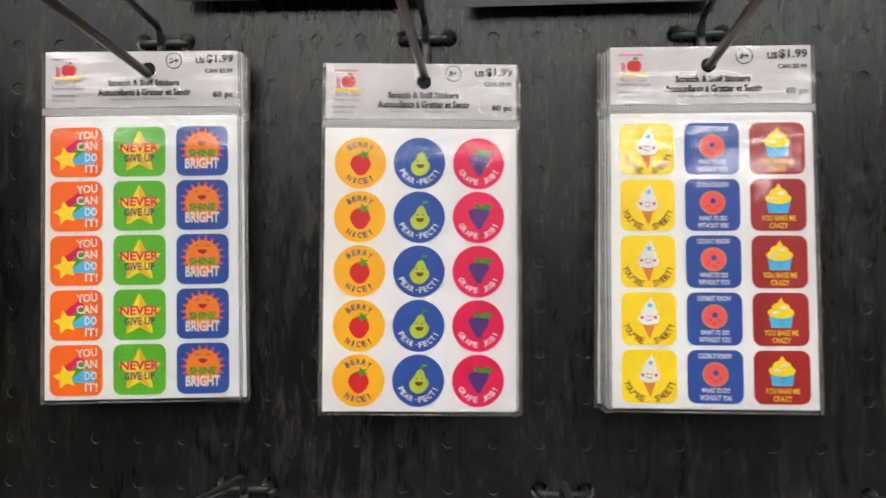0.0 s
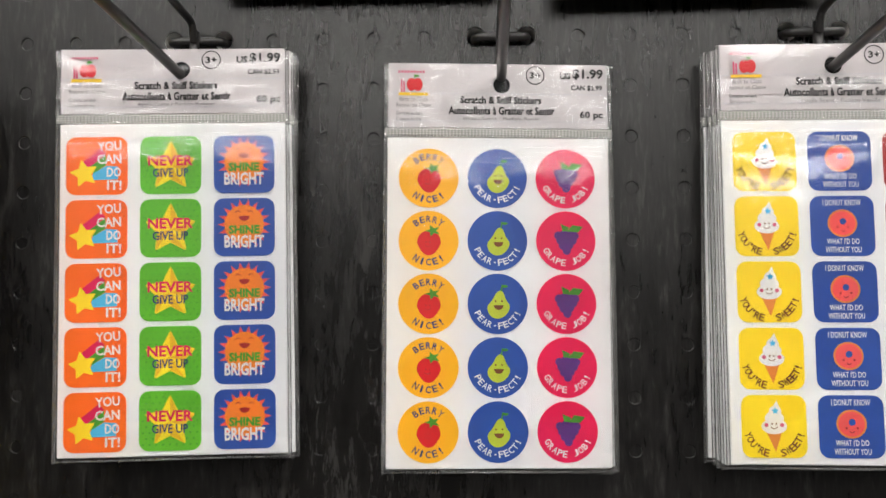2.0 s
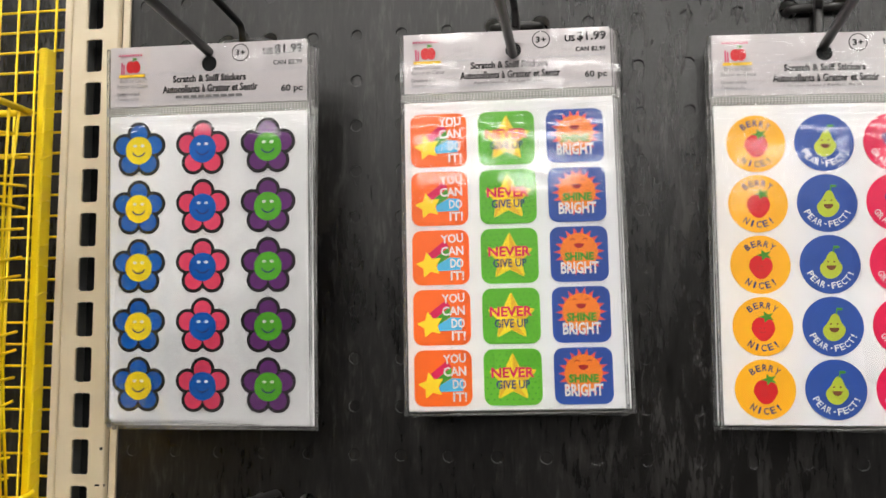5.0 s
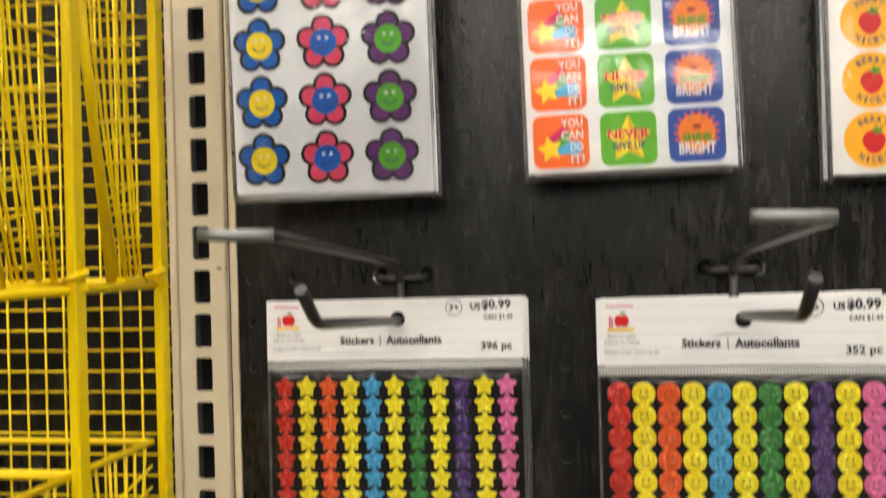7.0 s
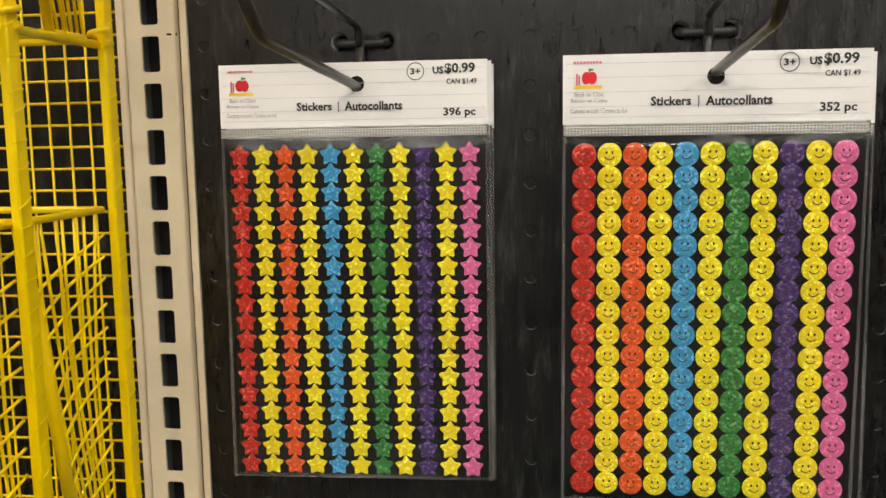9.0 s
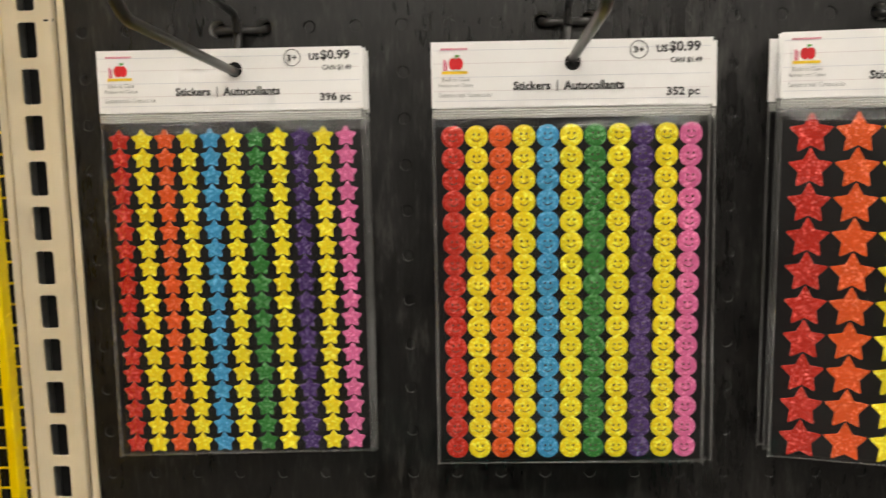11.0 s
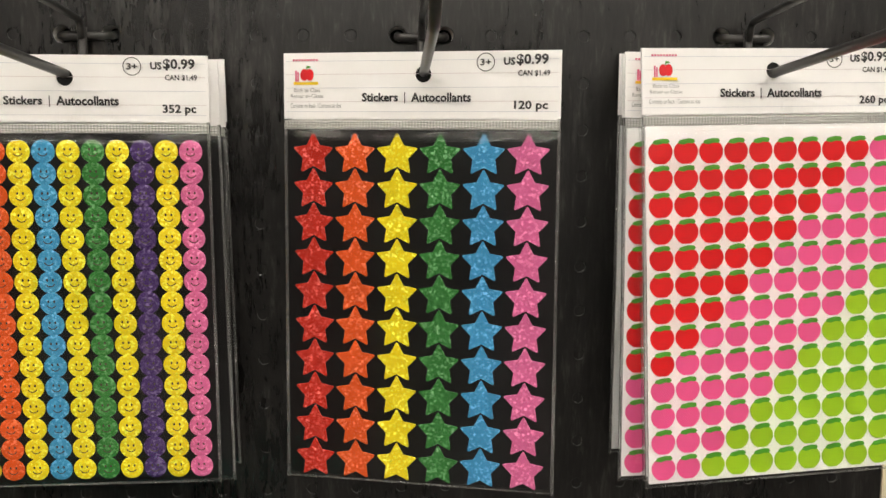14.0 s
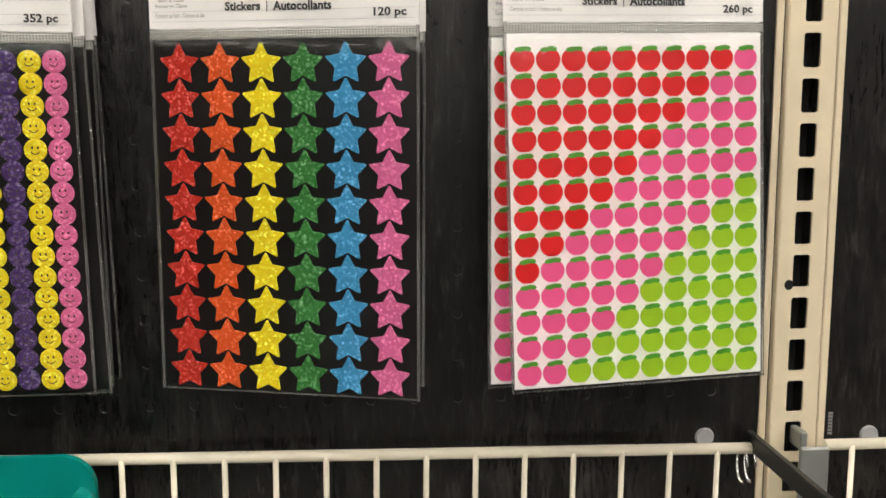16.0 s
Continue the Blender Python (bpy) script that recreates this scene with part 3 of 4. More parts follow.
def film_mesh(k, seed, creased, bulge=0.0048, hole_x=0.0):
    """The front of the bag: drawn in at the zip strip and edges, puffed out over the sheet."""
    nx = 30
    top = 0.0006 if k.over else k.header + 0.001
    rows = [top + (k.sheet_top - top) * i / 12 for i in range(12)] + [k.sheet_top + 0.018 * i / 22 for i in range(22)]
    rows += [k.sheet_top + 0.018 + (k.h - 0.0006 - k.sheet_top - 0.018) * i / 18 for i in range(19)]
    nz = len(rows) - 1
    v, f = [], []
    for j in range(nz + 1):
        for i in range(nx + 1):
            a = i / nx
            x, z = (a - 0.5) * k.w, -rows[j]
            below = -z - k.sheet_top
            y = 0.0020
            side_in = min(1, min(a, 1 - a) / 0.06)
            if below > -0.001:
                y += bulge * (1 - math.exp(-max(0, below) / 0.0036)) * min(1, (k.h + z) / 0.02) * min(1, min(a, 1 - a) / 0.04)
                # short upright puckers under the zip, dying out downwards
                y += (0.00075 if k.over else 0.0003) * noise.noise((x * 120 + seed * 7, z * 42, seed)) * math.exp(-below / 0.011) * min(1, max(0, below / 0.003)) * side_in
                y += 0.0004 * noise.noise((x * 60 + seed * 3, z * 18, seed + 4)) * side_in
            elif -z < k.header:
                y += 0.0003 * min(1, min(a, 1 - a) / 0.05) * math.sin(math.pi * -z / k.header)
                if creased:
                    # folds that run out from the hanging hole
                    dx, dz = x - hole_x, z + k.hole
                    far, turn = math.hypot(dx, dz), math.atan2(dz, dx)
                    y += creased * (1.5 * noise.noise((math.cos(turn) * 3.2, math.sin(turn) * 3.2, seed + far * 9)) * math.exp(-far / 0.030) + 0.6 * noise.noise((x * 75 + seed, z * 95, seed))) * side_in
            v.append((x, -max(y, 0.0018), z))
    for j in range(nz):
        for i in range(nx):
            p = j * (nx + 1) + i
            f.append((p, p + nx + 1, p + nx + 2, p + 1))
    me = bpy.data.meshes.new("film")
    me.from_pydata(v, [], f)
    me.polygons.foreach_set("use_smooth", [True] * len(f))
    return me


def strip(x0, x1, z0, z1, lift, thick=0.0004):
    bm = bmesh.new()
    plate(bm, rect(x0, x1, z0, z1), lift, thick)
    return bm


def ribbed(k):
    """The zip strip: two fine ridges with a flat band between."""
    z0, z1 = -k.header - 0.0006, -k.sheet_top + 0.0004
    bm = bmesh.new()
    plate(bm, rect(-k.w / 2 + 0.0004, k.w / 2 - 0.0004, z1, z0), 0.0016, 0.0009)
    for z in (z0 - 0.0010, (z0 + z1) / 2, z1 + 0.0010):
        tube(bm, [(-k.w / 2 + 0.001, -0.0018, z), (k.w / 2 - 0.001, -0.0018, z)], 0.0006, 6)
    return bm


BLANKS = {}


def blank_meshes(k, dark, hole_x=0.0):
    """Card, sheet, back and edges that all packs of a kind share."""
    if (id(k), dark, hole_x) not in BLANKS:
        out = {}
        bm = bmesh.new()
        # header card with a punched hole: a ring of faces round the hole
        n, q, F = 16, 0.0068, -0.0009
        z0, z1, x1, hz = -k.header, -0.0003, k.w / 2 - (0.002 if k.over else 0.0), -k.hole
        ring, rim, edge = [], [], []
        for i in range(n):
            a = 2 * math.pi * (i + 0.5) / n
            c, sn = math.cos(a), math.sin(a)
            t = q / max(abs(c), abs(sn))
            ring.append(bm.verts.new((hole_x + 0.0041 * c, F, hz + 0.0041 * sn)))
            rim.append(bm.verts.new((hole_x + 0.0041 * c, 0.0004, hz + 0.0041 * sn)))
            edge.append(bm.verts.new((hole_x + t * c, F, hz + t * sn)))
        xs, zs = (-x1, hole_x - q, hole_x + q, x1), (z0, hz - q, hz + q, z1)
        g = [[bm.verts.new((x, F, z)) for z in zs] for x in xs]
        for i in range(3):
            for j in range(3):
                if (i, j) != (1, 1):
                    bm.faces.new((g[i][j], g[i + 1][j], g[i + 1][j + 1], g[i][j + 1]))
        inner = (g[2][2], g[1][2], g[1][1], g[2][1])
        for i in range(n):
            j = (i + 1) % n
            bm.faces.new((ring[i], edge[i], edge[j], ring[j]))
            bm.faces.new((rim[i], ring[i], ring[j], rim[j]))
            if i % 4 == 1:
                bm.faces.new((edge[i], inner[i // 4], edge[j]))
        outer = [g[0][0], g[3][0], g[3][3], g[0][3]]
        for a, b in zip(outer, outer[1:] + outer[:1]):
            p, r = bm.verts.new((a.co.x, 0.0004, a.co.z)), bm.verts.new((b.co.x, 0.0004, b.co.z))
            bm.faces.new((a, p, r, b))
        bm.normal_update()
        me = bpy.data.meshes.new("header_card")
        bm.to_mesh(me)
        bm.free()
        out["header_card"] = me
        m = 0.0018 if k.over else 0.0013
        for nm, b in (("sheet", soft_box(-k.w / 2 + m, k.w / 2 - m, -0.0006, 0.0004, -k.h + 0.0022, -k.sheet_top, 0.0002, 1)),
                      ("zip_strip", ribbed(k)),
                      ("bag_back", strip(-k.w / 2, k.w / 2, -k.h, -0.0006 if k.over else -k.header, -0.0008, 0.0001))):
            me = bpy.data.meshes.new(nm)
            b.normal_update()
            b.to_mesh(me)
            b.free()
            out[nm] = me
        for nm, sx in (("edge_l", -1), ("edge_r", 1)):
            b = bmesh.new()
            tube(b, [(sx * (k.w / 2 - 0.0007), -0.0006, -0.001 if k.over else -k.header), (sx * (k.w / 2 - 0.0004), -0.0007, -k.h)], 0.0009, 6)
            me = bpy.data.meshes.new(nm)
            b.to_mesh(me)
            b.free()
            out[nm] = me
        b = bmesh.new()
        tube(b, [(-k.w / 2 + 0.0007, -0.0006, -k.h + 0.0006), (k.w / 2 - 0.0007, -0.0006, -k.h + 0.0006)], 0.0005, 6)
        me = bpy.data.meshes.new("edge_b")
        b.to_mesh(me)
        b.free()
        out["edge_b"] = me
        BLANKS[id(k), dark, hole_x] = out
    return BLANKS[id(k), dark, hole_x]


def blank_pack(k, m, dark, label, group, seed=1, creased=0.0, edges=True, hole_x=0.0):
    """A bag with its card and sheet, as yet without stickers."""
    o = thing("sticker_pack", m, label, "sticker pack", group)
    b = blank_meshes(k, dark, hole_x)
    card = part_of("header_card", b["header_card"], PAPER_P if k.over else PAPER, o)
    # black disc behind the card's hole, painted where only shade would be
    part_of("hanging_hole_shade", plates([(disc(hole_x, -k.hole, 0.0044, None, 18), 0.0002)], "hanging_hole_shade"), DARK, card, "black disc behind the hanging hole, standing for its shade")
    sheet = part_of("sheet", b["sheet"], BLACK_SHEET if dark else SHEET, o)
    part_of("zip_strip", b["zip_strip"], ZIP, o, "milky ribbed zip strip").visible_shadow = False
    if not edges:
        return o, card, sheet
    bag = part_of("film", film_mesh(k, seed, creased, 0.0030 if k.over else 0.0018, hole_x), FILM_CREASED if creased > 0.0005 else FILM, o, "clear glossy film front")
    bag.visible_shadow = False
    for nm in ("edge_l", "edge_r", "edge_b"):
        part_of("film_edge", b[nm], SEAM, o).visible_shadow = False
    return o, card, sheet


def header_print(k, card, count, price, can, lines, scent):
    """Lettering and small pictures on a header card."""
    w, L = k.w, 0.00125
    u = w / (650 if k.over else 905)          # one unit of the card's drawing

    def X(p):
        return (p - (325 if k.over else 452.5)) * u

    def Z(p):
        return -p * u

    s = k.over
    ruled = [rect(X(8), X(642 if s else 897), Z(z), Z(z) - 0.00022) for z in ((88, 142, 168) if s else (28, 70, 114, 158, 190))]
    for i, p in enumerate(ruled):
        part_of("rule", plates([(p, L - 0.0002)], "rule"), RULE_PINK if i % 2 else RULE_BLUE, card)
    # small picture: an apple on books over a yellow line, with a maker's mark of plain bars
    ax, az = (87, 64) if s else (80, 72)
    part_of("apple_picture", plates([(disc(X(ax - 9), Z(az), 14 * u, 19 * u, 16), L), (disc(X(ax + 9), Z(az), 14 * u, 19 * u, 16), L + 0.00003)], "apple_picture"), RED, card)
    part_of("apple_leaf", plates([(disc(X(ax + 5), Z(az - 25), 8 * u, 3.5 * u, 10), L), (rect(X(ax - 2), X(ax + 1), Z(az - 16), Z(az - 29)), L)], "apple_leaf"), GREEN_LEAF, card)
    part_of("book_picture", plates([(rect(X(ax - 40), X(ax - 35), Z(az + 22), Z(az - 14)), L), (rect(X(ax - 33), X(ax - 28), Z(az + 22), Z(az - 9)), L)], "book_picture"), PINK_INK, card)
    part_of("yellow_line", plates([(rect(X(ax - 46), X(ax + 38), Z(az + 32), Z(az + 23)), L)], "yellow_line"), YELLOW_INK, card)
    bx = (40, 118) if s else (32, 120)
    bz = 27 if s else 25
    bars = [rect(X(bx[0] + i * (bx[1] - bx[0]) / 9), X(bx[0] + (i + 0.68) * (bx[1] - bx[0]) / 9), Z(bz + 3.2), Z(bz - 3.2)) for i in range(9)]
    part_of("maker_mark", plates([(b, L) for i, b in enumerate(bars) if i % 3], "maker_mark"), PINK_INK, card, "maker's mark of small coloured bars")
    part_of("maker_mark", plates([(b, L) for i, b in enumerate(bars) if i % 3 == 0], "maker_mark"), PINK_INK, card)
    small = [("Back to Class", X(84 if s else 80), Z(106 if s else 121), 80 * u if s else 88 * u, 13 * u, L, 0.0),
             ("Retour en Classe", X(85 if s else 80), Z(123 if s else 140), 100 * u if s else 110 * u, 12 * u, L, 0.0)]
    if s:
        small += [("Contents on back", X(72), Z(147), 76 * u, 11 * u, L, 0.012), ("Contenu au dos", X(70), Z(163), 70 * u, 10 * u, L, 0.0)]
    else:
        small += [("Contents on back / Contenu au dos", X(109), Z(171), 172 * u, 15 * u, L, 0.0)]
    part_of("small_lettering", lettering(small, "small_lettering"), GREY_INK, card, "small grey lettering")
    cx, cz, cr = (432, 34, 27) if s else (668, 37, 29)
    part_of("age_ring", plates([(arc_band(X(cx), Z(cz), cr * u, 2.6 * u, 0, 359.9, 28), L)], "age_ring"), INK, card)
    k1 = [("3+", X(cx), Z(cz), cr * 1.18 * u, cr * 0.72 * u, L, 0.03)]
    if s:
        k1 += [("US", X(519), Z(34), 31 * u, 21 * u, L, 0.04), (price, X(584), Z(30), 88 * u, 32 * u, L, 0.03),
               (can, X(580), Z(70), 90 * u, 17 * u, L, 0.02), (count, X(593), Z(150), 67 * u, 27 * u, L, 0.028)]
    else:
        k1 += [("US", X(743), Z(35), 36 * u, 24 * u, L, 0.04), (price, X(815), Z(31), 100 * u, 37 * u, L, 0.03),
               (can, X(820), Z(73), 100 * u, 20 * u, L, 0.02), (count, X(812), Z(174), 106 * u, 35 * u, L, 0.028)]
    k1 += [(t, X(x), Z(z), ww * u, hh * u, L, 0.03) for t, x, z, ww, hh in lines]
    part_of("lettering", lettering(k1, "lettering"), INK, card, "bold black lettering and price")
    if scent:
        part_of("scent_lettering", lettering([(scent, X(334), Z(162), 218 * u, 12 * u, L, 0.0)], "scent_lettering"), GREY_INK, card)
    elif s:
        part_of("scent_bars", plates([(rect(X(225 + i * 24), X(245 + i * 24), Z(166), Z(158)), L) for i in range(9)], "scent_bars"), GREY_INK, card)


LINES_S = [("Scratch & Sniff Stickers", 333, 107, 233, 22), ("Autocollants à Gratter et Sentir", 335, 138, 304, 24)]
LINES_L = [("Stickers", 325, 145, 120, 28), ("|", 407, 147, 3, 34), ("Autocollants", 525, 146, 195, 30)]


def stand(cx, d, zt, yaw, roll, lean):
    """Pose of a hanging pack by the middle of its top edge."""
    return Matrix.Translation((cx, -d, zt)) @ pose(0, 0, 0, 0, 0, yaw) @ pose(0, 0, 0, -lean) @ pose(0, 0, 0, 0, -roll)


def stack_behind(k, front, n, dark, label, group, seed, near=0.0045, side=0.0):
    """Plain packs that hang behind the front one on the same hook."""
    cx, d, zt, yaw, roll, lean = front
    rnd = random.Random(seed)
    first = None
    for i in range(1, n + 1):
        t = i / n
        dd = d + (near - d) * t
        p = stand(cx + rnd.uniform(-0.0012, 0.0022) + side * min(1, 3 * t), dd, zt - 0.0012 + rnd.uniform(-0.0012, 0.0012), yaw * (1 - t) + rnd.uniform(-0.4, 0.4), roll * (1 - t) + rnd.uniform(-0.7, 0.7), lean * (1 - t * 0.7))
        if first is None:
            first, _, _ = blank_pack(k, p, dark, label, group, seed)
        else:
            copy_thing(first, p)


# ---- small stickers, one mesh for each shape
def lay(sheet, k, cols, rows, first, pitch_x, pitch_z, off, build):
    for r in range(rows):
        for c in range(cols):
            x, z = off + (c - (cols - 1) / 2) * pitch_x, -first - r * pitch_z
            build(r, c, Matrix.Translation((x, 0, z)), sheet)


def with_prints(name, body, prints):
    """A builder of stickers: a body mesh and, on it, printed pieces."""
    mesh = body[0].copy()
    def build(sheet, m):
        st = part_of(name, mesh, body[1], sheet, "", m)
        for nm, me, mt in prints:
            part_of(nm, me, mt, st)
    return build


def word_mesh(name, fn):
    bm = bmesh.new()
    fn(bm)
    me = bpy.data.meshes.new(name)
    bm.to_mesh(me)
    bm.free()
    return me


B = 0.0009          # lift of a sticker's face over the sheet's middle plane
P1, P2, P3, P4 = B + 0.00008, B + 0.00014, B + 0.0002, B + 0.00026
mm = 0.001


def sq(w, h, r):
    return plates([(round_rect(w, h, r), B)], "sticker", 0.0003)


def smile(cx, cz, s, lift, teeth=False):
    out = [(disc(cx - 0.33 * s, cz + 0.28 * s, 0.12 * s, 0.17 * s, 10), lift), (disc(cx + 0.33 * s, cz + 0.28 * s, 0.12 * s, 0.17 * s, 10), lift),
           (arc_band(cx, cz + 0.05 * s, 0.62 * s, 0.115 * s, 205, 335, 8), lift)]
    return out


SQ = sq(28.4 * mm, 27.4 * mm, 4.6 * mm)
ROUND = plates([(disc(0, 0, 14.15 * mm, None, 40), B)], "sticker", 0.0003)

ydi = with_prints("sticker", (SQ, ORANGE_PAPER), [
    ("streak", plates([([(-7.0 * mm, 1.5 * mm), (2.0 * mm, 8.5 * mm), (4.2 * mm, 5.5 * mm), (-4.0 * mm, -1.5 * mm)], P1)], "streak"), MAGENTA_INK),
    ("streak", plates([([(-4.2 * mm, -1.2 * mm), (4.2 * mm, 5.2 * mm), (4.2 * mm, 0.2 * mm), (-1.5 * mm, -3.5 * mm)], P1 + 0.00001)], "streak"), GREEN_DOT),
    ("streak", plates([([(-1.6 * mm, -3.5 * mm), (4.4 * mm, 0.0 * mm), (9.8 * mm, -0.4 * mm), (9.8 * mm, -6.4 * mm), (-3.0 * mm, -6.8 * mm)], P1 + 0.00002)], "streak"), SKY_INK),
    ("star", plates([(star(6.9 * mm, 0.5, -5.8 * mm, -3.6 * mm, 12), P2)], "star"), STAR_INK),
    ("words", word_mesh("words", lambda bm: [write_in(bm, t, x * mm, z * mm, w * mm, 4.6 * mm, P3, 0.025, a) for t, x, z, w, a in
                                             (("YOU", 5.8, 9.4, 11.2, 4), ("CAN", 5.8, 3.2, 11.2, 2), ("DO", 8.0, -3.0, 6.6, 0), ("IT!", 8.2, -9.2, 6.8, 0))]), WHITE_INK)])
dots = [(disc((x * 3.1 + (z % 2) * 1.55) * mm, z * 2.7 * mm, 0.45 * mm, None, 8), P1) for x in range(-4, 5) for z in range(-4, 5) if abs(x * 3.1 + (z % 2) * 1.55) < 13]
ngu = with_prints("sticker", (SQ, GREEN_PAPER), [
    ("dots", plates(dots, "dots"), GREEN_DOT),
    ("star", plates([(star(12.6 * mm, 0.5, 0, -0.6 * mm), P2)], "star"), STAR_INK),
    ("star_shade", plates([([(0, -0.6 * mm), (0, 12 * mm), (3.4 * mm, 4.2 * mm)], P2 + 0.00002), ([(0, -0.6 * mm), (11.6 * mm, 3.2 * mm), (6.0 * mm, -2.4 * mm)], P2 + 0.00002), ([(0, -0.6 * mm), (7.0 * mm, -10.6 * mm), (0.2 * mm, -6.8 * mm)], P2 + 0.00002),
                           ([(0, -0.6 * mm), (-7.0 * mm, -10.6 * mm), (-6.0 * mm, -2.4 * mm)], P2 + 0.00002)], "star_shade"), STAR_SHADE),
    ("words", word_mesh("words", lambda bm: write_in(bm, "NEVER", 0, 2.2 * mm, 21 * mm, 5.0 * mm, P3, 0.028)), MAGENTA_INK),
    ("words", word_mesh("words", lambda bm: write_in(bm, "GIVE UP", 0, -3.6 * mm, 16.5 * mm, 4.2 * mm, P4, 0.02)), NAVY_INK)])
rays = [([(8.4 * mm * math.cos(a - 0.16), 1.2 * mm + 8.4 * mm * math.sin(a - 0.16)), (12.4 * mm * math.cos(a), 1.2 * mm + 12.0 * mm * math.sin(a)), (8.4 * mm * math.cos(a + 0.16), 1.2 * mm + 8.4 * mm * math.sin(a + 0.16))], P1) for a in (2 * math.pi * i / 18 for i in range(18))]
shb = with_prints("sticker", (SQ, BLUE_PAPER), [
    ("rays", plates(rays, "rays"), CORAL_INK),
    ("sun", plates([(disc(0, 1.2 * mm, 9.2 * mm), P2)], "sun"), ORANGE_INK),
    ("face", plates([(arc_band(-3 * mm, 6.4 * mm, 1.4 * mm, 0.4 * mm, 20, 160, 6), P3), (arc_band(3 * mm, 6.4 * mm, 1.4 * mm, 0.4 * mm, 20, 160, 6), P3), (arc_band(0, 5.4 * mm, 2.6 * mm, 2.5 * mm, 190, 350, 8), P3)], "face"), MAROON_PAPER),
    ("words", word_mesh("words", lambda bm: write_in(bm, "SHINE", 0, -1.2 * mm, 14.5 * mm, 4.2 * mm, P3, 0.05)), GREEN_DOT),
    ("words", word_mesh("words", lambda bm: write_in(bm, "BRIGHT", 0, -6.8 * mm, 18.5 * mm, 6.0 * mm, P3, 0.03)), WHITE_INK)])

berry = with_prints("sticker", (ROUND, YOLK_PAPER), [
    ("strawberry", plates([([(0.2 * mm + 5.6 * mm * math.copysign(abs(math.cos(a)) ** 0.8, math.cos(a)) * (1 - 0.32 * max(0, -math.sin(a))), -1.2 * mm + 5.8 * mm * math.sin(a)) for a in (2 * math.pi * i / 24 for i in range(24))], P1)], "strawberry"), RED),
    ("leaf", plates([(star(3.9 * mm, 0.42, 2.0 * mm, 4.6 * mm, 20, 0.1, 0.75), P2)], "leaf"), GREEN_LEAF),
    ("face", plates(smile(-0.3 * mm, -1.6 * mm, 2.7 * mm, P3), "face"), MAROON_PAPER),
    ("words", word_mesh("words", lambda bm: (write_arc(bm, "BERRY", 10.2 * mm, 90, 17.5, 3.1 * mm, P2), write_arc(bm, "NICE!", 10.2 * mm, 270, 17.5, 3.3 * mm, P2, True))), NAVY_INK)])
pear_pts = []
for i in range(28):
    a = 2 * math.pi * i / 28
    zz = 6.6 * math.sin(a) - 0.4
    wd = 3.0 + 2.5 * (0.5 - 0.5 * math.tanh((zz - 0.6) * 0.7))
    pear_pts.append(((0.6 + wd * math.cos(a) + 0.10 * zz) * mm, zz * mm))
pear = with_prints("sticker", (ROUND, BLUE_PAPER), [
    ("pear", plates([(pear_pts, P1)], "pear"), PEAR_INK),
    ("stalk", plates([([(1.4 * mm, 5.8 * mm), (1.9 * mm, 9 * mm), (2.5 * mm, 9 * mm), (2.0 * mm, 5.8 * mm)], P2), (disc(3.4 * mm, 8.2 * mm, 1.5 * mm, 0.7 * mm, 10), P2)], "stalk"), GREEN_LEAF),
    ("face", plates([(disc(-1.0 * mm, 1.2 * mm, 0.45 * mm, None, 8), P2), (disc(2.0 * mm, 1.2 * mm, 0.45 * mm, None, 8), P2), (arc_band(0.5 * mm, -0.6 * mm, 2.3 * mm, 2.2 * mm, 182, 358, 8), P2)], "face"), BROWN_INK),
    ("words", word_mesh("words", lambda bm: write_arc(bm, "PEAR-FECT!", 10.3 * mm, 270, 14.2, 3.1 * mm, P2, True)), WHITE_INK)])
grapes = [(disc(x * mm, z * mm, 2.0 * mm, None, 12), P1 + i * 0.000004) for i, (x, z) in enumerate(((-3.6, 2.6), (-1.0, 3.2), (1.8, 3.2), (4.2, 2.4), (-2.6, 0.2), (0.4, 0.6), (3.2, 0.2), (-1.4, -2.2), (1.6, -2.0), (0.4, -4.6)))]
grape = with_prints("sticker", (ROUND, PINK_PAPER), [
    ("grapes", plates(grapes, "grapes"), PURPLE_INK),
    ("leaf", plates([([(0.4 * mm, 4.4 * mm), (3.2 * mm, 7.6 * mm), (8.2 * mm, 6.8 * mm), (6.0 * mm, 4.2 * mm)], P2), ([(-1.6 * mm, 4.6 * mm), (-2.4 * mm, 8.2 * mm), (1.6 * mm, 6.4 * mm), (0.8 * mm, 4.6 * mm)], P2 + 0.00001)], "leaf"), GREEN_LEAF),
    ("face", plates(smile(0.4 * mm, 0.2 * mm, 2.2 * mm, P2), "face"), NAVY_INK),
    ("words", word_mesh("words", lambda bm: write_arc(bm, "GRAPE JOB!", 10.3 * mm, 270, 14.2, 3.1 * mm, P2, True)), WHITE_INK)])
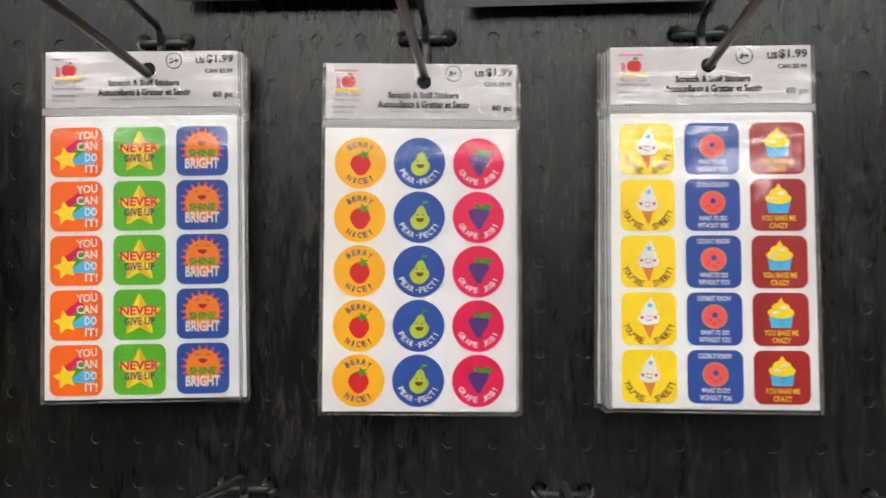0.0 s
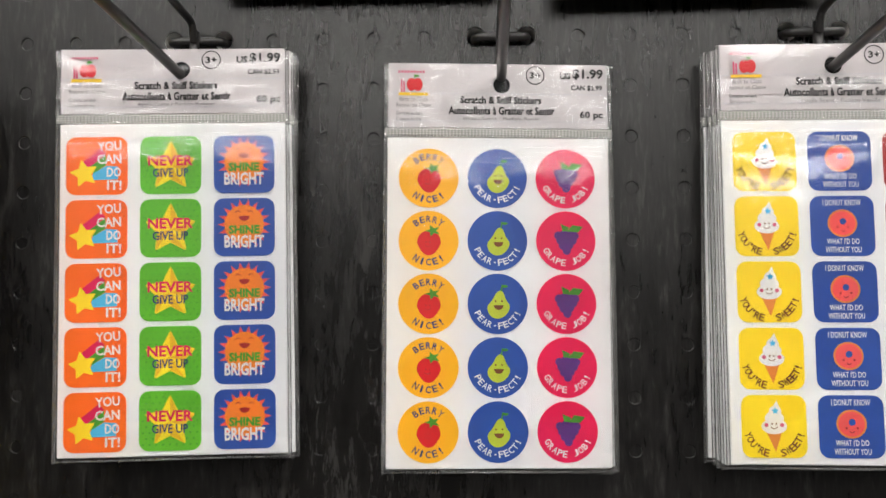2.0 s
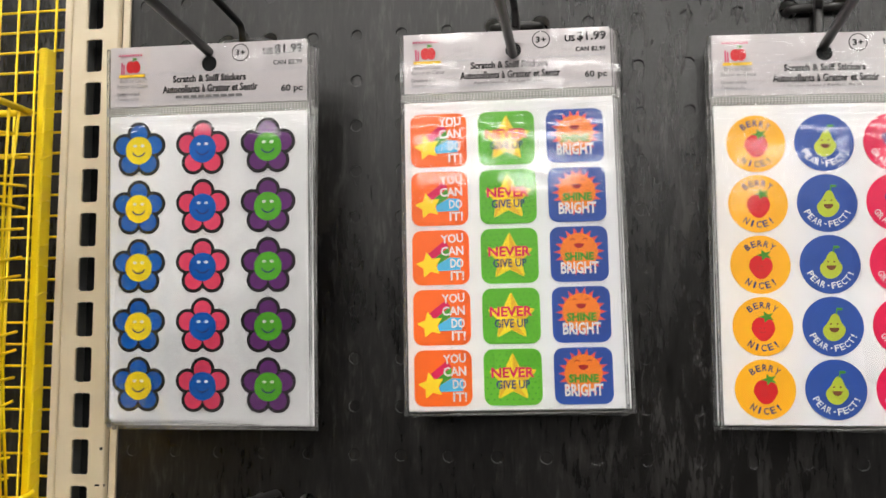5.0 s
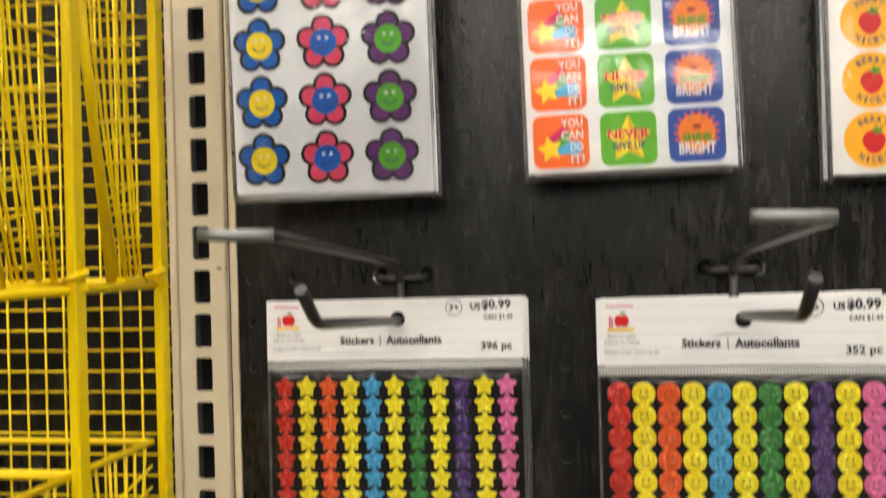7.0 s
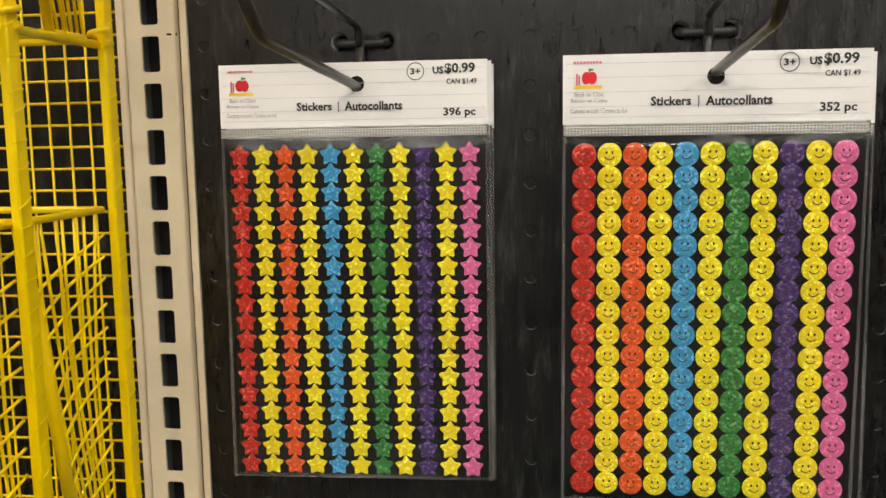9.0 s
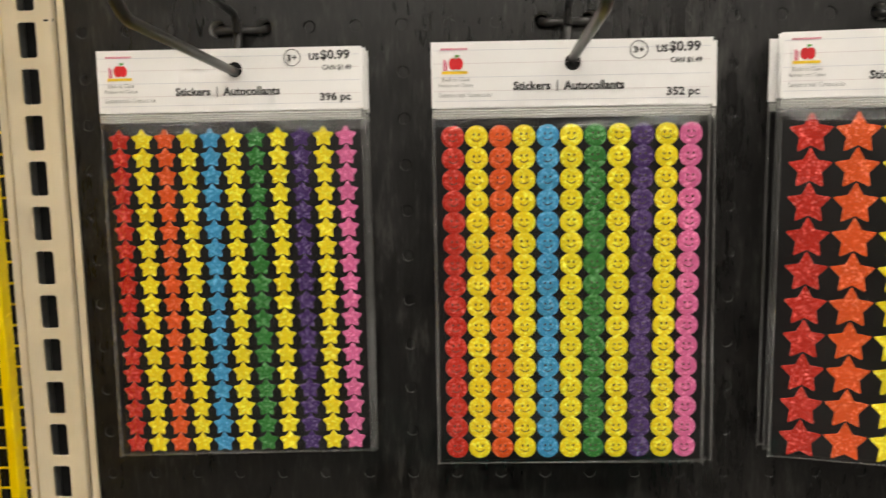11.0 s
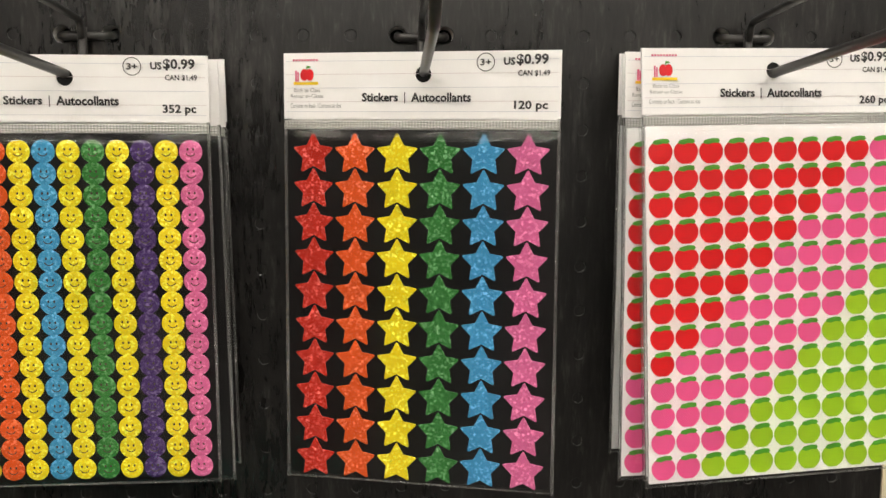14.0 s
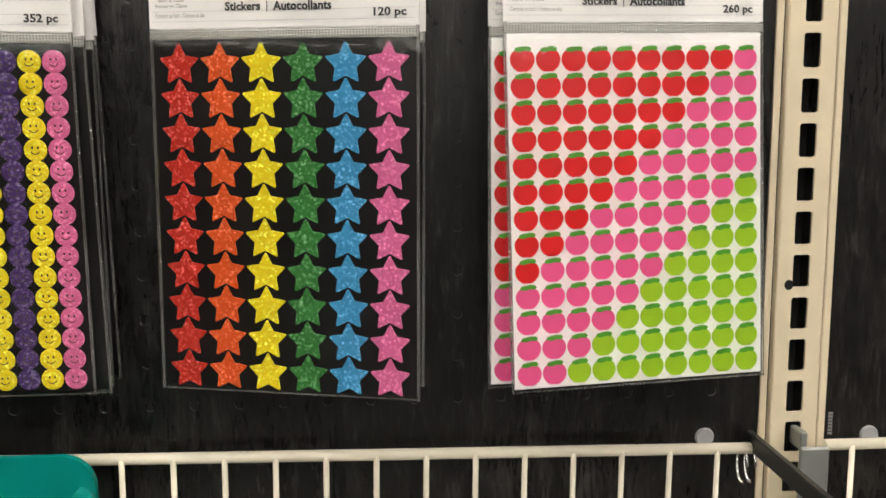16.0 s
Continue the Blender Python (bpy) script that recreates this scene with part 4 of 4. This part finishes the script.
sweet = with_prints("sticker", (SQ, LEMON_PAPER), [
    ("cone", plates([([(-3.6 * mm, -2.2 * mm), (3.4 * mm, -2.2 * mm), (0.4 * mm, -11 * mm)], P1)], "cone"), CONE_INK),
    ("ice_cream", plates([(disc(0, 0, 5.6 * mm, 3.4 * mm), P2), (disc(0.2 * mm, 3.6 * mm, 4.2 * mm, 3.0 * mm), P2 + 0.00001), (disc(0.6 * mm, 6.6 * mm, 2.7 * mm, 2.4 * mm), P2 + 0.00002), ([(-1.0 * mm, 7.6 * mm), (1.4 * mm, 11.4 * mm), (2.8 * mm, 7.4 * mm)], P2 + 0.00003)], "ice_cream"), WHITE_INK),
    ("dab", plates([(star(1.7 * mm, 0.5, 0.6 * mm, 6.8 * mm), P3)], "dab"), SKY_INK),
    ("face", plates(smile(0, 0.4 * mm, 2.8 * mm, P3), "face"), BROWN_INK),
    ("cheek", plates([(disc(-3.4 * mm, 0.6 * mm, 0.9 * mm, None, 10), P3), (disc(3.4 * mm, 0.6 * mm, 0.9 * mm, None, 10), P3)], "cheek"), PINK_INK),
    ("words", word_mesh("words", lambda bm: (write_arc(bm, "YOU'RE", 12.0 * mm, 225, 10.8, 3.3 * mm, P2, True), write_arc(bm, "SWEET!", 12.0 * mm, 315, 10.8, 3.3 * mm, P2, True))), BROWN_INK)])
donut = with_prints("sticker", (SQ, BLUE_PAPER), [
    ("bun", plates([(disc(0, 1.2 * mm, 6.6 * mm, 6.3 * mm, 28), P1)], "bun"), CONE_INK),
    ("icing", plates([(disc(0, 1.2 * mm, 5.8 * mm, 5.5 * mm, 28), P2)], "icing"), CORAL_INK),
    ("hole", plates([(disc(0.2 * mm, 2.0 * mm, 1.5 * mm, None, 14), P3)], "hole"), BLUE_PAPER),
    ("face", plates([(disc(-2.3 * mm, -0.6 * mm, 0.5 * mm, None, 8), P3), (disc(2.5 * mm, -0.6 * mm, 0.5 * mm, None, 8), P3), (arc_band(0.1 * mm, -1.6 * mm, 1.2 * mm, 0.4 * mm, 200, 340, 6), P3)], "face"), MAROON_PAPER),
    ("words", word_mesh("words", lambda bm: (write_in(bm, "I DONUT KNOW", 0, 10.6 * mm, 17 * mm, 2.8 * mm, P2, 0.02), write_in(bm, "WHAT I'D DO", 0, -7.0 * mm, 14.5 * mm, 2.7 * mm, P2, 0.02), write_in(bm, "WITHOUT YOU", 0, -10.8 * mm, 16 * mm, 2.7 * mm, P2, 0.02))), WHITE_INK)])
cupcake = with_prints("sticker", (SQ, MAROON_PAPER), [
    ("case", plates([([(-6.2 * mm, 2.4 * mm), (6.2 * mm, 2.4 * mm), (5.0 * mm, -4.4 * mm), (-5.0 * mm, -4.4 * mm)], P1)], "case"), SKY_INK),
    ("icing", plates([(disc(0, 3.4 * mm, 6.8 * mm, 3.0 * mm), P2), (disc(0, 6.2 * mm, 4.6 * mm, 2.4 * mm), P2 + 0.00001), ([(-2.2 * mm, 7.6 * mm), (0.2 * mm, 11.2 * mm), (2.2 * mm, 7.6 * mm)], P2 + 0.00002)], "icing"), STAR_INK),
    ("gloss", plates([(disc(1.5 * mm, 6.0 * mm, 1.6 * mm, 0.9 * mm, 10), P3), (disc(-2.5 * mm, 3.4 * mm, 1.8 * mm, 0.8 * mm, 10), P3)], "gloss"), WHITE_INK),
    ("face", plates(smile(0, -1.4 * mm, 2.2 * mm, P3), "face"), NAVY_INK),
    ("words", word_mesh("words", lambda bm: (write_in(bm, "YOU BAKE ME", 0, -7.0 * mm, 17.5 * mm, 2.9 * mm, P2, 0.02), write_in(bm, "CRAZY", 0, -10.9 * mm, 9.5 * mm, 2.9 * mm, P2, 0.02))), YELLOW_INK)])


def petals(r, rad, lift, n=5):
    """Outline of a five-petalled flower."""
    out = []
    for i in range(60):
        a = 2 * math.pi * i / 60
        best = max((r * math.cos(a - c) + math.sqrt(max(0, rad * rad - (r * math.sin(a - c)) ** 2)) if abs(r * math.sin(a - c)) < rad and math.cos(a - c) > 0 else r * 0.55) for c in (math.pi / 2 + 2 * math.pi * j / n for j in range(n)))
        out.append((best * math.cos(a), best * math.sin(a)))
    return [(out, lift)]


def flower(petal, face):
    one = [(disc(8.4 * mm * math.cos(c), 8.4 * mm * math.sin(c), 4.6 * mm, None, 20), P1 + i * 0.000004) for i, c in enumerate(math.pi / 2 + 2 * math.pi * j / 5 for j in range(5))]
    return with_prints("sticker", (FLOWER, INK), [
        ("petals", plates(one, "petals"), petal),
        ("face", plates([(disc(0, 0, 7.2 * mm), P2)], "face"), face),
        ("smile", plates([(arc_band(0, 0.6 * mm, 4.0 * mm, 0.7 * mm, 205, 335, 8), P3)], "smile"), NAVY_INK),
        ("eyes", plates([(disc(-2.0 * mm, 2.4 * mm, 1.1 * mm, 0.8 * mm, 10), P3), (disc(2.0 * mm, 2.4 * mm, 1.1 * mm, 0.8 * mm, 10), P3)], "eyes"), WHITE_INK)])


FLOWER = plates(petals(8.4 * mm, 6.3 * mm, B), "sticker", 0.0003)
fl = [flower(PETAL_BLUE, STAR_INK), flower(PETAL_PINK, PETAL_BLUE), flower(PETAL_PURPLE, FACE_GREEN)]


def nearest(x, hooks):
    return min((c * INCH for c, _ in hooks), key=lambda h: abs(h - x))


def full_small(front, label, group, scent, three, grid, seed, creased, n_back, side=0.0, near=0.0045):
    o, card, sheet = blank_pack(SMALL, stand(*front), False, label, group, seed, creased, True, round(nearest(front[0], HOOKS_TOP) - front[0], 4))
    header_print(SMALL, card, "60 pc", "$1.99", "CAN $2.99", LINES_S, scent)
    first, px, pz, off = grid
    lay(sheet, SMALL, 3, 5, first, px, pz, off, lambda r, c, m, s: three[c](s, m))
    stack_behind(SMALL, front, n_back, False, "white sticker pack hanging behind others on a hook", group, seed, near, side)
    return o


full_small((-0.1916, 0.0504, 1.4827, 1.2, -0.2, -3.6), "clear pack of white-backed flower face stickers on a hook", "small sticker packs", "", fl, (0.0539, 0.0344, 0.0300, -0.0023), 3, 0.00008, 4, 0.0, 0.040)
full_small((-0.0418, 0.0247, 1.4889, 5.4, 1.0, 0.6), "clear pack of square motto stickers in orange, green and blue", "small sticker packs", "Apple Scent / Parfum Pomme", [ydi, ngu, shb], (0.0560, 0.03425, 0.0298, -0.0011), 5, 0.00008, 4, 0.0015, 0.010)
full_small((0.1125, 0.0135, 1.4823, 5.0, -0.2, 1.0), "clear creased pack of round fruit stickers on a hook", "small sticker packs", "Grape Scent / Parfum Raisin", [berry, pear, grape], (0.0556, 0.0325, 0.0297, -0.0005), 8, 0.0008, 2, 0.001, 0.0055)
full_small((0.2673, 0.0221, 1.4872, 0.4, -0.1, 2.5), "clear pack of square sweet-treat stickers on a hook", "small sticker packs", "Vanilla Scent / Parfum Vanille", [sweet, donut, cupcake], (0.0553, 0.0337, 0.0298, 0.0002), 11, 0.00008, 5, -0.003, 0.006)

# ---- large sheets
COLS11 = ["red", "yellow", "orange", "yellow", "blue", "yellow", "green", "yellow", "purple", "yellow", "pink"]
COLS6 = ["red", "orange", "yellow", "green", "blue", "pink"]


def tinted(outline, name, keys, thick=0.0006):
    """One mesh for each colour, since material goes with the mesh."""
    return {k: plates([(outline, B + 0.0003)], name, thick) for k in keys}


def puffed(keys, r, n=20):
    """A small domed round sticker for each colour."""
    out = {}
    for k in keys:
        bm = bmesh.new()
        rings = [[bm.verts.new((rr * r * math.cos(2 * math.pi * i / n), -y, rr * r * math.sin(2 * math.pi * i / n))) for i in range(n)] for rr, y in ((1.0, 0.0006), (0.97, B + 0.0001), (0.72, B + 0.0003))]
        for a, b in zip(rings, rings[1:]):
            for i in range(n):
                bm.faces.new((a[i], a[(i + 1) % n], b[(i + 1) % n], b[i]))
        bm.faces.new(rings[-1])
        bm.normal_update()
        me = bpy.data.meshes.new("sticker")
        bm.to_mesh(me)
        bm.free()
        out[k] = me
    return out


def full_large(front, count, label, dark, seed, n_back, fill, side=0.0):
    o, card, sheet = blank_pack(LARGE, stand(*front), dark, label, "large sticker packs", seed, 0.0, True, round(nearest(front[0], HOOKS_LOW) - front[0], 4))
    header_print(LARGE, card, count, "$0.99", "CAN $1.49", LINES_L, "")
    fill(sheet)
    stack_behind(LARGE, front, n_back, dark, ("black" if dark else "white") + "-backed sticker pack hanging behind others", "large sticker packs", seed, side=side)
    return o


STAR_S = tinted(star(6.35 * mm, 0.57, tip=0.3), "sticker", set(COLS11))
STAR_L = tinted(star(11.4 * mm, 0.52, tip=0.16), "sticker", COLS6)
DOT = puffed(set(COLS11), 5.85 * mm)
DOT_FACE = plates(smile(0, 0, 4.3 * mm, B + 0.00034), "face", 0.00002)
DOT_INK = paint("dark_face_print", (0.05, 0.035, 0.02), 0.5, 0.1)


def fill_stars(sheet):
    lay(sheet, LARGE, 11, 18, 0.0478, 0.0122, 0.00989, 0.0, lambda r, c, m, s: part_of("sticker", STAR_S[COLS11[c]], G[COLS11[c]], s, "", m))


def fill_dots(sheet):
    def one(r, c, m, s):
        part_of("face", DOT_FACE, DOT_INK, part_of("sticker", DOT[COLS11[c]], G[COLS11[c]], s, "", m))
    lay(sheet, LARGE, 11, 16, 0.0479, 0.0121, 0.01107, 0.0002, one)


def fill_big(sheet):
    lay(sheet, LARGE, 6, 10, 0.0515, 0.0221, 0.01785, 0.0001, lambda r, c, m, s: part_of("sticker", STAR_L[COLS6[c]], G[COLS6[c]], s, "", m))


ap = []
for i in range(32):
    a = 2 * math.pi * i / 32
    sa, ca = math.sin(a), math.cos(a)
    rr = 6.4 * (1 + 0.05 * math.sin(2 * abs(a - math.pi / 2 if a < 1.5 * math.pi else a - 2.5 * math.pi)) * (sa > 0) - 0.10 * math.exp(-((sa - 1) / 0.10) ** 2) - 0.07 * math.exp(-((sa + 1) / 0.04) ** 2))
    ap.append((rr * ca * mm * (1 - 0.09 * max(0, -sa)), rr * 0.93 * sa * mm - 0.3 * mm))
APPLE = {k: plates([(ap, B)], "sticker", 0.0003) for k in ("red", "pink", "green")}
APPLE_M = {"red": APPLE_RED, "pink": APPLE_PINK, "green": APPLE_GREEN}
LEAF = plates([([(-4.4 * mm, 4.3 * mm), (-3.6 * mm, 5.9 * mm), (-1.2 * mm, 6.5 * mm), (1.2 * mm, 6.9 * mm), (4.0 * mm, 6.6 * mm), (4.9 * mm, 5.4 * mm), (3.8 * mm, 4.2 * mm), (1.4 * mm, 4.5 * mm), (-1.6 * mm, 3.7 * mm)], P1)], "leaf", 0.0001)


def fill_apples(sheet):
    def one(r, c, m, s):
        k = "red" if c < 9 - r else "pink" if c < 14 - r else "green"
        part_of("leaf", LEAF, GREEN_LEAF, part_of("sticker", APPLE[k], APPLE_M[k], s, "", m))
    lay(sheet, LARGE, 10, 13, 0.0520, 0.01355, 0.01346, -0.0003, one)


full_large((-0.1678, 0.0150, 1.2342, 2.7, 0.0, 1.1), "396 pc", "clear pack of small glitter star stickers on a black sheet", True, 21, 3, fill_stars, 0.002)
full_large((0.0120, 0.0342, 1.2324, 1.1, -0.2, -1.0), "352 pc", "clear pack of small round smiling stickers on a black sheet", True, 22, 4, fill_dots, 0.002)
full_large((0.1882, 0.0402, 1.2338, -13.6, -0.4, 0.9), "120 pc", "clear pack of large glitter star stickers, hanging askew", True, 23, 2, fill_big, 0.001)
q4 = full_large((0.3682, 0.0390, 1.2362, 6.5, 0.8, 3.5), "260 pc", "clear pack of red, pink and green apple stickers on white", False, 24, 4, fill_apples, 0.0)
second = copy_thing(q4, stand(0.3630, 0.0320, 1.2340, 4.5, -0.3, 2.0))
tagged(second, "apple sticker pack hanging behind another, slightly lower")

# dark packs of the row above, only their lower ends in view
for cx, rl, zb in ((0.044, -0.3, 1.5180), (0.2050, 0.5, 1.5120)):
    blank_pack(LARGE, stand(cx, 0.012, zb + LARGE.h, 0, rl, 0), True, "black-backed sticker pack hanging in the row above", "sticker packs of the row above", 31, edges=False)


# ---------------------------------------------------------------- yellow wire rack
def wire_rack():
    o = thing("wire_rack", Matrix.Translation((-0.294, 0, 0.4)), "yellow powder-coated wire rack with stacked baskets", "wire rack")
    for y, top in ((-0.030, 1.092), (-0.112, 1.2), (-0.2, 1.2)):
        part("post", soft_box(-0.0035, 0.0015, y - 0.0045, y + 0.0045, -0.4, top, 0.0008, 1), YELLOW, o)
    bm = bmesh.new()
    for i in range(26):
        tube(bm, [(-0.008 - i * 0.0125, 0.006, 0.0), (-0.008 - i * 0.0125, 0.006, 1.15)], 0.0008, 5)
    for i in range(92):
        tube(bm, [(0, 0.0075, 0.005 + i * 0.0125), (-0.33, 0.0075, 0.005 + i * 0.0125)], 0.0008, 5)
    tagged(part("back_grid", bm, YELLOW, o, "grid of thin yellow wires"), kind="stuff")
    rnd = random.Random(4)
    for y in (-0.030, -0.112):
        bm = bmesh.new()
        for i in range(86):
            z = 0.008 + i * 0.0125 + rnd.uniform(-0.002, 0.002)
            tube(bm, [(0.0008, y - 0.0047, z - rnd.uniform(0, 0.003)), (0.0014, y, z), (0.0008, y + 0.0046, z + rnd.uniform(0, 0.003))], 0.0007, 5)
        tagged(part("weld_beads", bm, YELLOW, o, "row of painted welds along the post"), kind="stuff")
    for z in (0.845, 0.49):
        bm = bmesh.new()
        tube(bm, [(-0.003, -0.031, z), (-0.003, -0.205, z)], 0.0022, 8)
        part("rail", bm, YELLOW, o)
    return o


def wire_basket(z0, z1, y0, y1, slant=1.0):
    """One basket of the rack: rims, sloping corner rods and thin side and floor wires."""
    o = thing("wire_basket", Matrix.Translation((-0.2985, 0, z0)), "yellow wire basket with sloping mesh sides hung on the rack", "wire basket", "yellow baskets of the rack")
    h, ins, wx = z1 - z0, 0.042, 0.3
    top = [(0, y0, h), (0, y1, h), (-wx, y1, h), (-wx, y0, h)]
    bot = [(-0.004, y0 - 0.0, 0), (-0.004, y1 + ins, 0), (-wx, y1 + ins, 0), (-wx, y0, 0)]
    for nm, c, r in (("top_rim", top, 0.0019), ("bottom_rim", bot, 0.0025)):
        bm = bmesh.new()
        tube(bm, bend(c + [c[0]], 0.008), r, 8)
        part(nm, bm, YELLOW, o)
    for a, b in ((top[1], bot[1]), (top[2], bot[2])):
        bm = bmesh.new()
        tube(bm, [a, b], 0.0024 + 0.0009 * slant, 8)
        part("corner_rod", bm, YELLOW, o)
    bm = bmesh.new()
    V = [Vector(p) for p in top], [Vector(p) for p in bot]
    rnd = random.Random(int(z0 * 1000 - y0 * 7000))

    def bowed(a, b, out):
        """A slightly bent wire from a to b."""
        k, w = rnd.uniform(-0.002, 0.002), rnd.uniform(-0.002, 0.002)
        tube(bm, [a.lerp(b, f) + Vector((-out * math.sin(math.pi * f) + k * math.sin(5 * f), w * math.sin(math.pi * f), k * math.sin(3 * f))) for f in (0, 0.2, 0.4, 0.6, 0.8, 1)], 0.00085, 5)

    for s, n in ((0, 8), (1, 8)):
        for i in range(1, n):
            t = min(0.98, max(0.02, i / n + rnd.uniform(-0.03, 0.03)))
            u = max(0.0, t - 0.32 * slant) if s == 0 else t
            bowed(V[0][s].lerp(V[0][s + 1], t), V[1][s].lerp(V[1][s + 1], u), 0.004)
        m = int(h / 0.0125)
        for i in range(1, m if s == 0 else 1):
            t, u = i / m + rnd.uniform(-0.012, 0.012), min(1, i / m + 0.13 * slant + rnd.uniform(-0.02, 0.02))
            bowed(V[0][s].lerp(V[1][s], t), V[0][s + 1].lerp(V[1][s + 1], u), 0.004)
    for i in range(1, 8):
        t = i / 8
        tube(bm, [V[1][0].lerp(V[1][3], t), V[1][1].lerp(V[1][2], t)], 0.0008, 5)
    tagged(part("wire_mesh", bm, YELLOW, o, "mesh of thin yellow wires"), kind="stuff")
    # the lower rim's end wraps round the post
    bm = bmesh.new()
    tube(bm, [(0.0035 + 0.0040 * math.cos(a), y0 + 0.002 + 0.0058 * math.sin(a), -0.002 + 0.0011 * a) for a in (0.45 * i for i in range(18))], 0.0015, 6)
    part("rim_wrap", bm, YELLOW, o)
    return o


wire_rack()
for za, zb in ((1.2475, 1.455), (0.955, 1.160)):
    lean_of = 0.3 if za > 1.2 else 1.0      # the lower baskets are the more bent
    wire_basket(za, zb, -0.038, -0.110, lean_of)
    wire_basket(za, zb, -0.114, -0.198, lean_of)


# ---------------------------------------------------------------- wire shelf, bin and brackets below
def fence(name, x0, x1, first, n, label, drop=0.0, sag=0.0):
    o = thing(name, Matrix.Translation((0, 0, 0.80 - drop)) @ pose(0, 0, 0, 0, sag, 0), label, "wire shelf", "cream wire shelves")
    bm = bmesh.new()
    tube(bm, [(x0, -0.012, 0.1655), (x1, -0.012, 0.1655)], 0.0034, 10)
    part("top_rail", bm, WIRE_WHITE, o)
    bm = bmesh.new()
    tube(bm, [(x0, -0.012, 0.0), (x1, -0.012, 0.0)], 0.0034, 10)
    part("bottom_rail", bm, WIRE_WHITE, o)
    for i in range(n):
        bm = bmesh.new()
        x = first + i * 0.02862
        tube(bm, bend([(x, -0.0145, 0.1655), (x, -0.0145, -0.002), (x, -0.32, -0.002)], 0.006), 0.0017, 8)
        part("wire", bm, WIRE_WHITE, o)
    return o


fence("wire_shelf", -0.262, 0.4560, 0.0856 - 12 * 0.02862, 25, "cream coated wire shelf with an upright back fence", -0.0012, 0.85)
fence("wire_shelf", 0.4975, 1.2, 0.5135, 24, "cream coated wire shelf of the neighbouring bay", 0.005)


def bin_box():
    o = thing("storage_bin", Matrix.Translation((-0.013, -0.10, 0.805)), "teal glossy plastic bin standing on the wire shelf", "storage bin")
    w, d, h = 0.2, 0.10, 0.157
    prof = [(0.90, 0.0), (0.93, 0.01), (0.975, h - 0.012), (1.0, h - 0.008), (1.02, h - 0.003), (1.015, h + 0.003), (0.99, h + 0.005), (0.965, h), (0.90, 0.02)]
    bm = bmesh.new()
    rings = []
    for s, z in prof:
        rings.append([bm.verts.new((x, y, z)) for x, y in round_rect(w * s, d * s * (1.0 if s < 1 else 1.0), 0.016, 6)])
    for a, b in zip(rings, rings[1:]):
        for i in range(len(a)):
            f = bm.faces.new((a[i], a[(i + 1) % len(a)], b[(i + 1) % len(a)], b[i]))
            f.smooth = True
    bm.faces.new(rings[0][::-1]), bm.faces.new(rings[-1])
    bmesh.ops.recalc_face_normals(bm, faces=bm.faces)
    part("tub", bm, TEAL, o)
    bm = bmesh.new()
    plate(bm, [(px, pz) for px, pz in round_rect(w * 0.99, 0.08, 0.017, 8, 0, 0.1385)], -0.047, 0.004)
    bmesh.ops.bevel(bm, geom=[e for e in bm.edges if len(e.link_faces) == 2 and e.calc_face_angle(0) > 0.8], offset=0.0012, segments=2, affect="EDGES")
    part("back_panel", bm, TEAL, o)
    return o


bin_box()


def shelf_bracket(x, z, material, label, reach=0.33):
    o = thing("shelf_bracket", Matrix.Translation((x, 0, z)), label, "shelf bracket", "shelf brackets")
    part("arm", soft_box(-0.0022, 0.0022, -reach, -0.0045, -0.009, 0.002, 0.0007, 1), material, o)
    return o


shelf_bracket(0.4545, 0.9665, HOOK, "black steel shelf bracket reaching out from the upright")
o = shelf_bracket(0.4815, 0.9690, GREY_STEEL, "grey steel shelf bracket hooked into a slot of the upright", 0.019)
part("end_plate", soft_box(-0.003, 0.0145, -0.022, -0.0185, -0.09, -0.0065, 0.001, 1), GREY_STEEL, o)
for k, cx in enumerate((0.4468, 0.4515)):
    o = thing("wire_clip", Matrix.Translation((cx, -0.010, 0.951)), "small chrome wire clip under the shelf rail", "clip", "chrome clips")
    bm = bmesh.new()
    tube(bm, [(0.0028 * math.cos(a), -0.004 + 0.004 * math.sin(a), 0.0095 * math.sin(a * 1.0 + 0.5)) for a in (math.pi * 1.6 * i / 14 - 0.6 for i in range(15))], 0.0011, 8)
    part("loop", bm, CHROME, o)
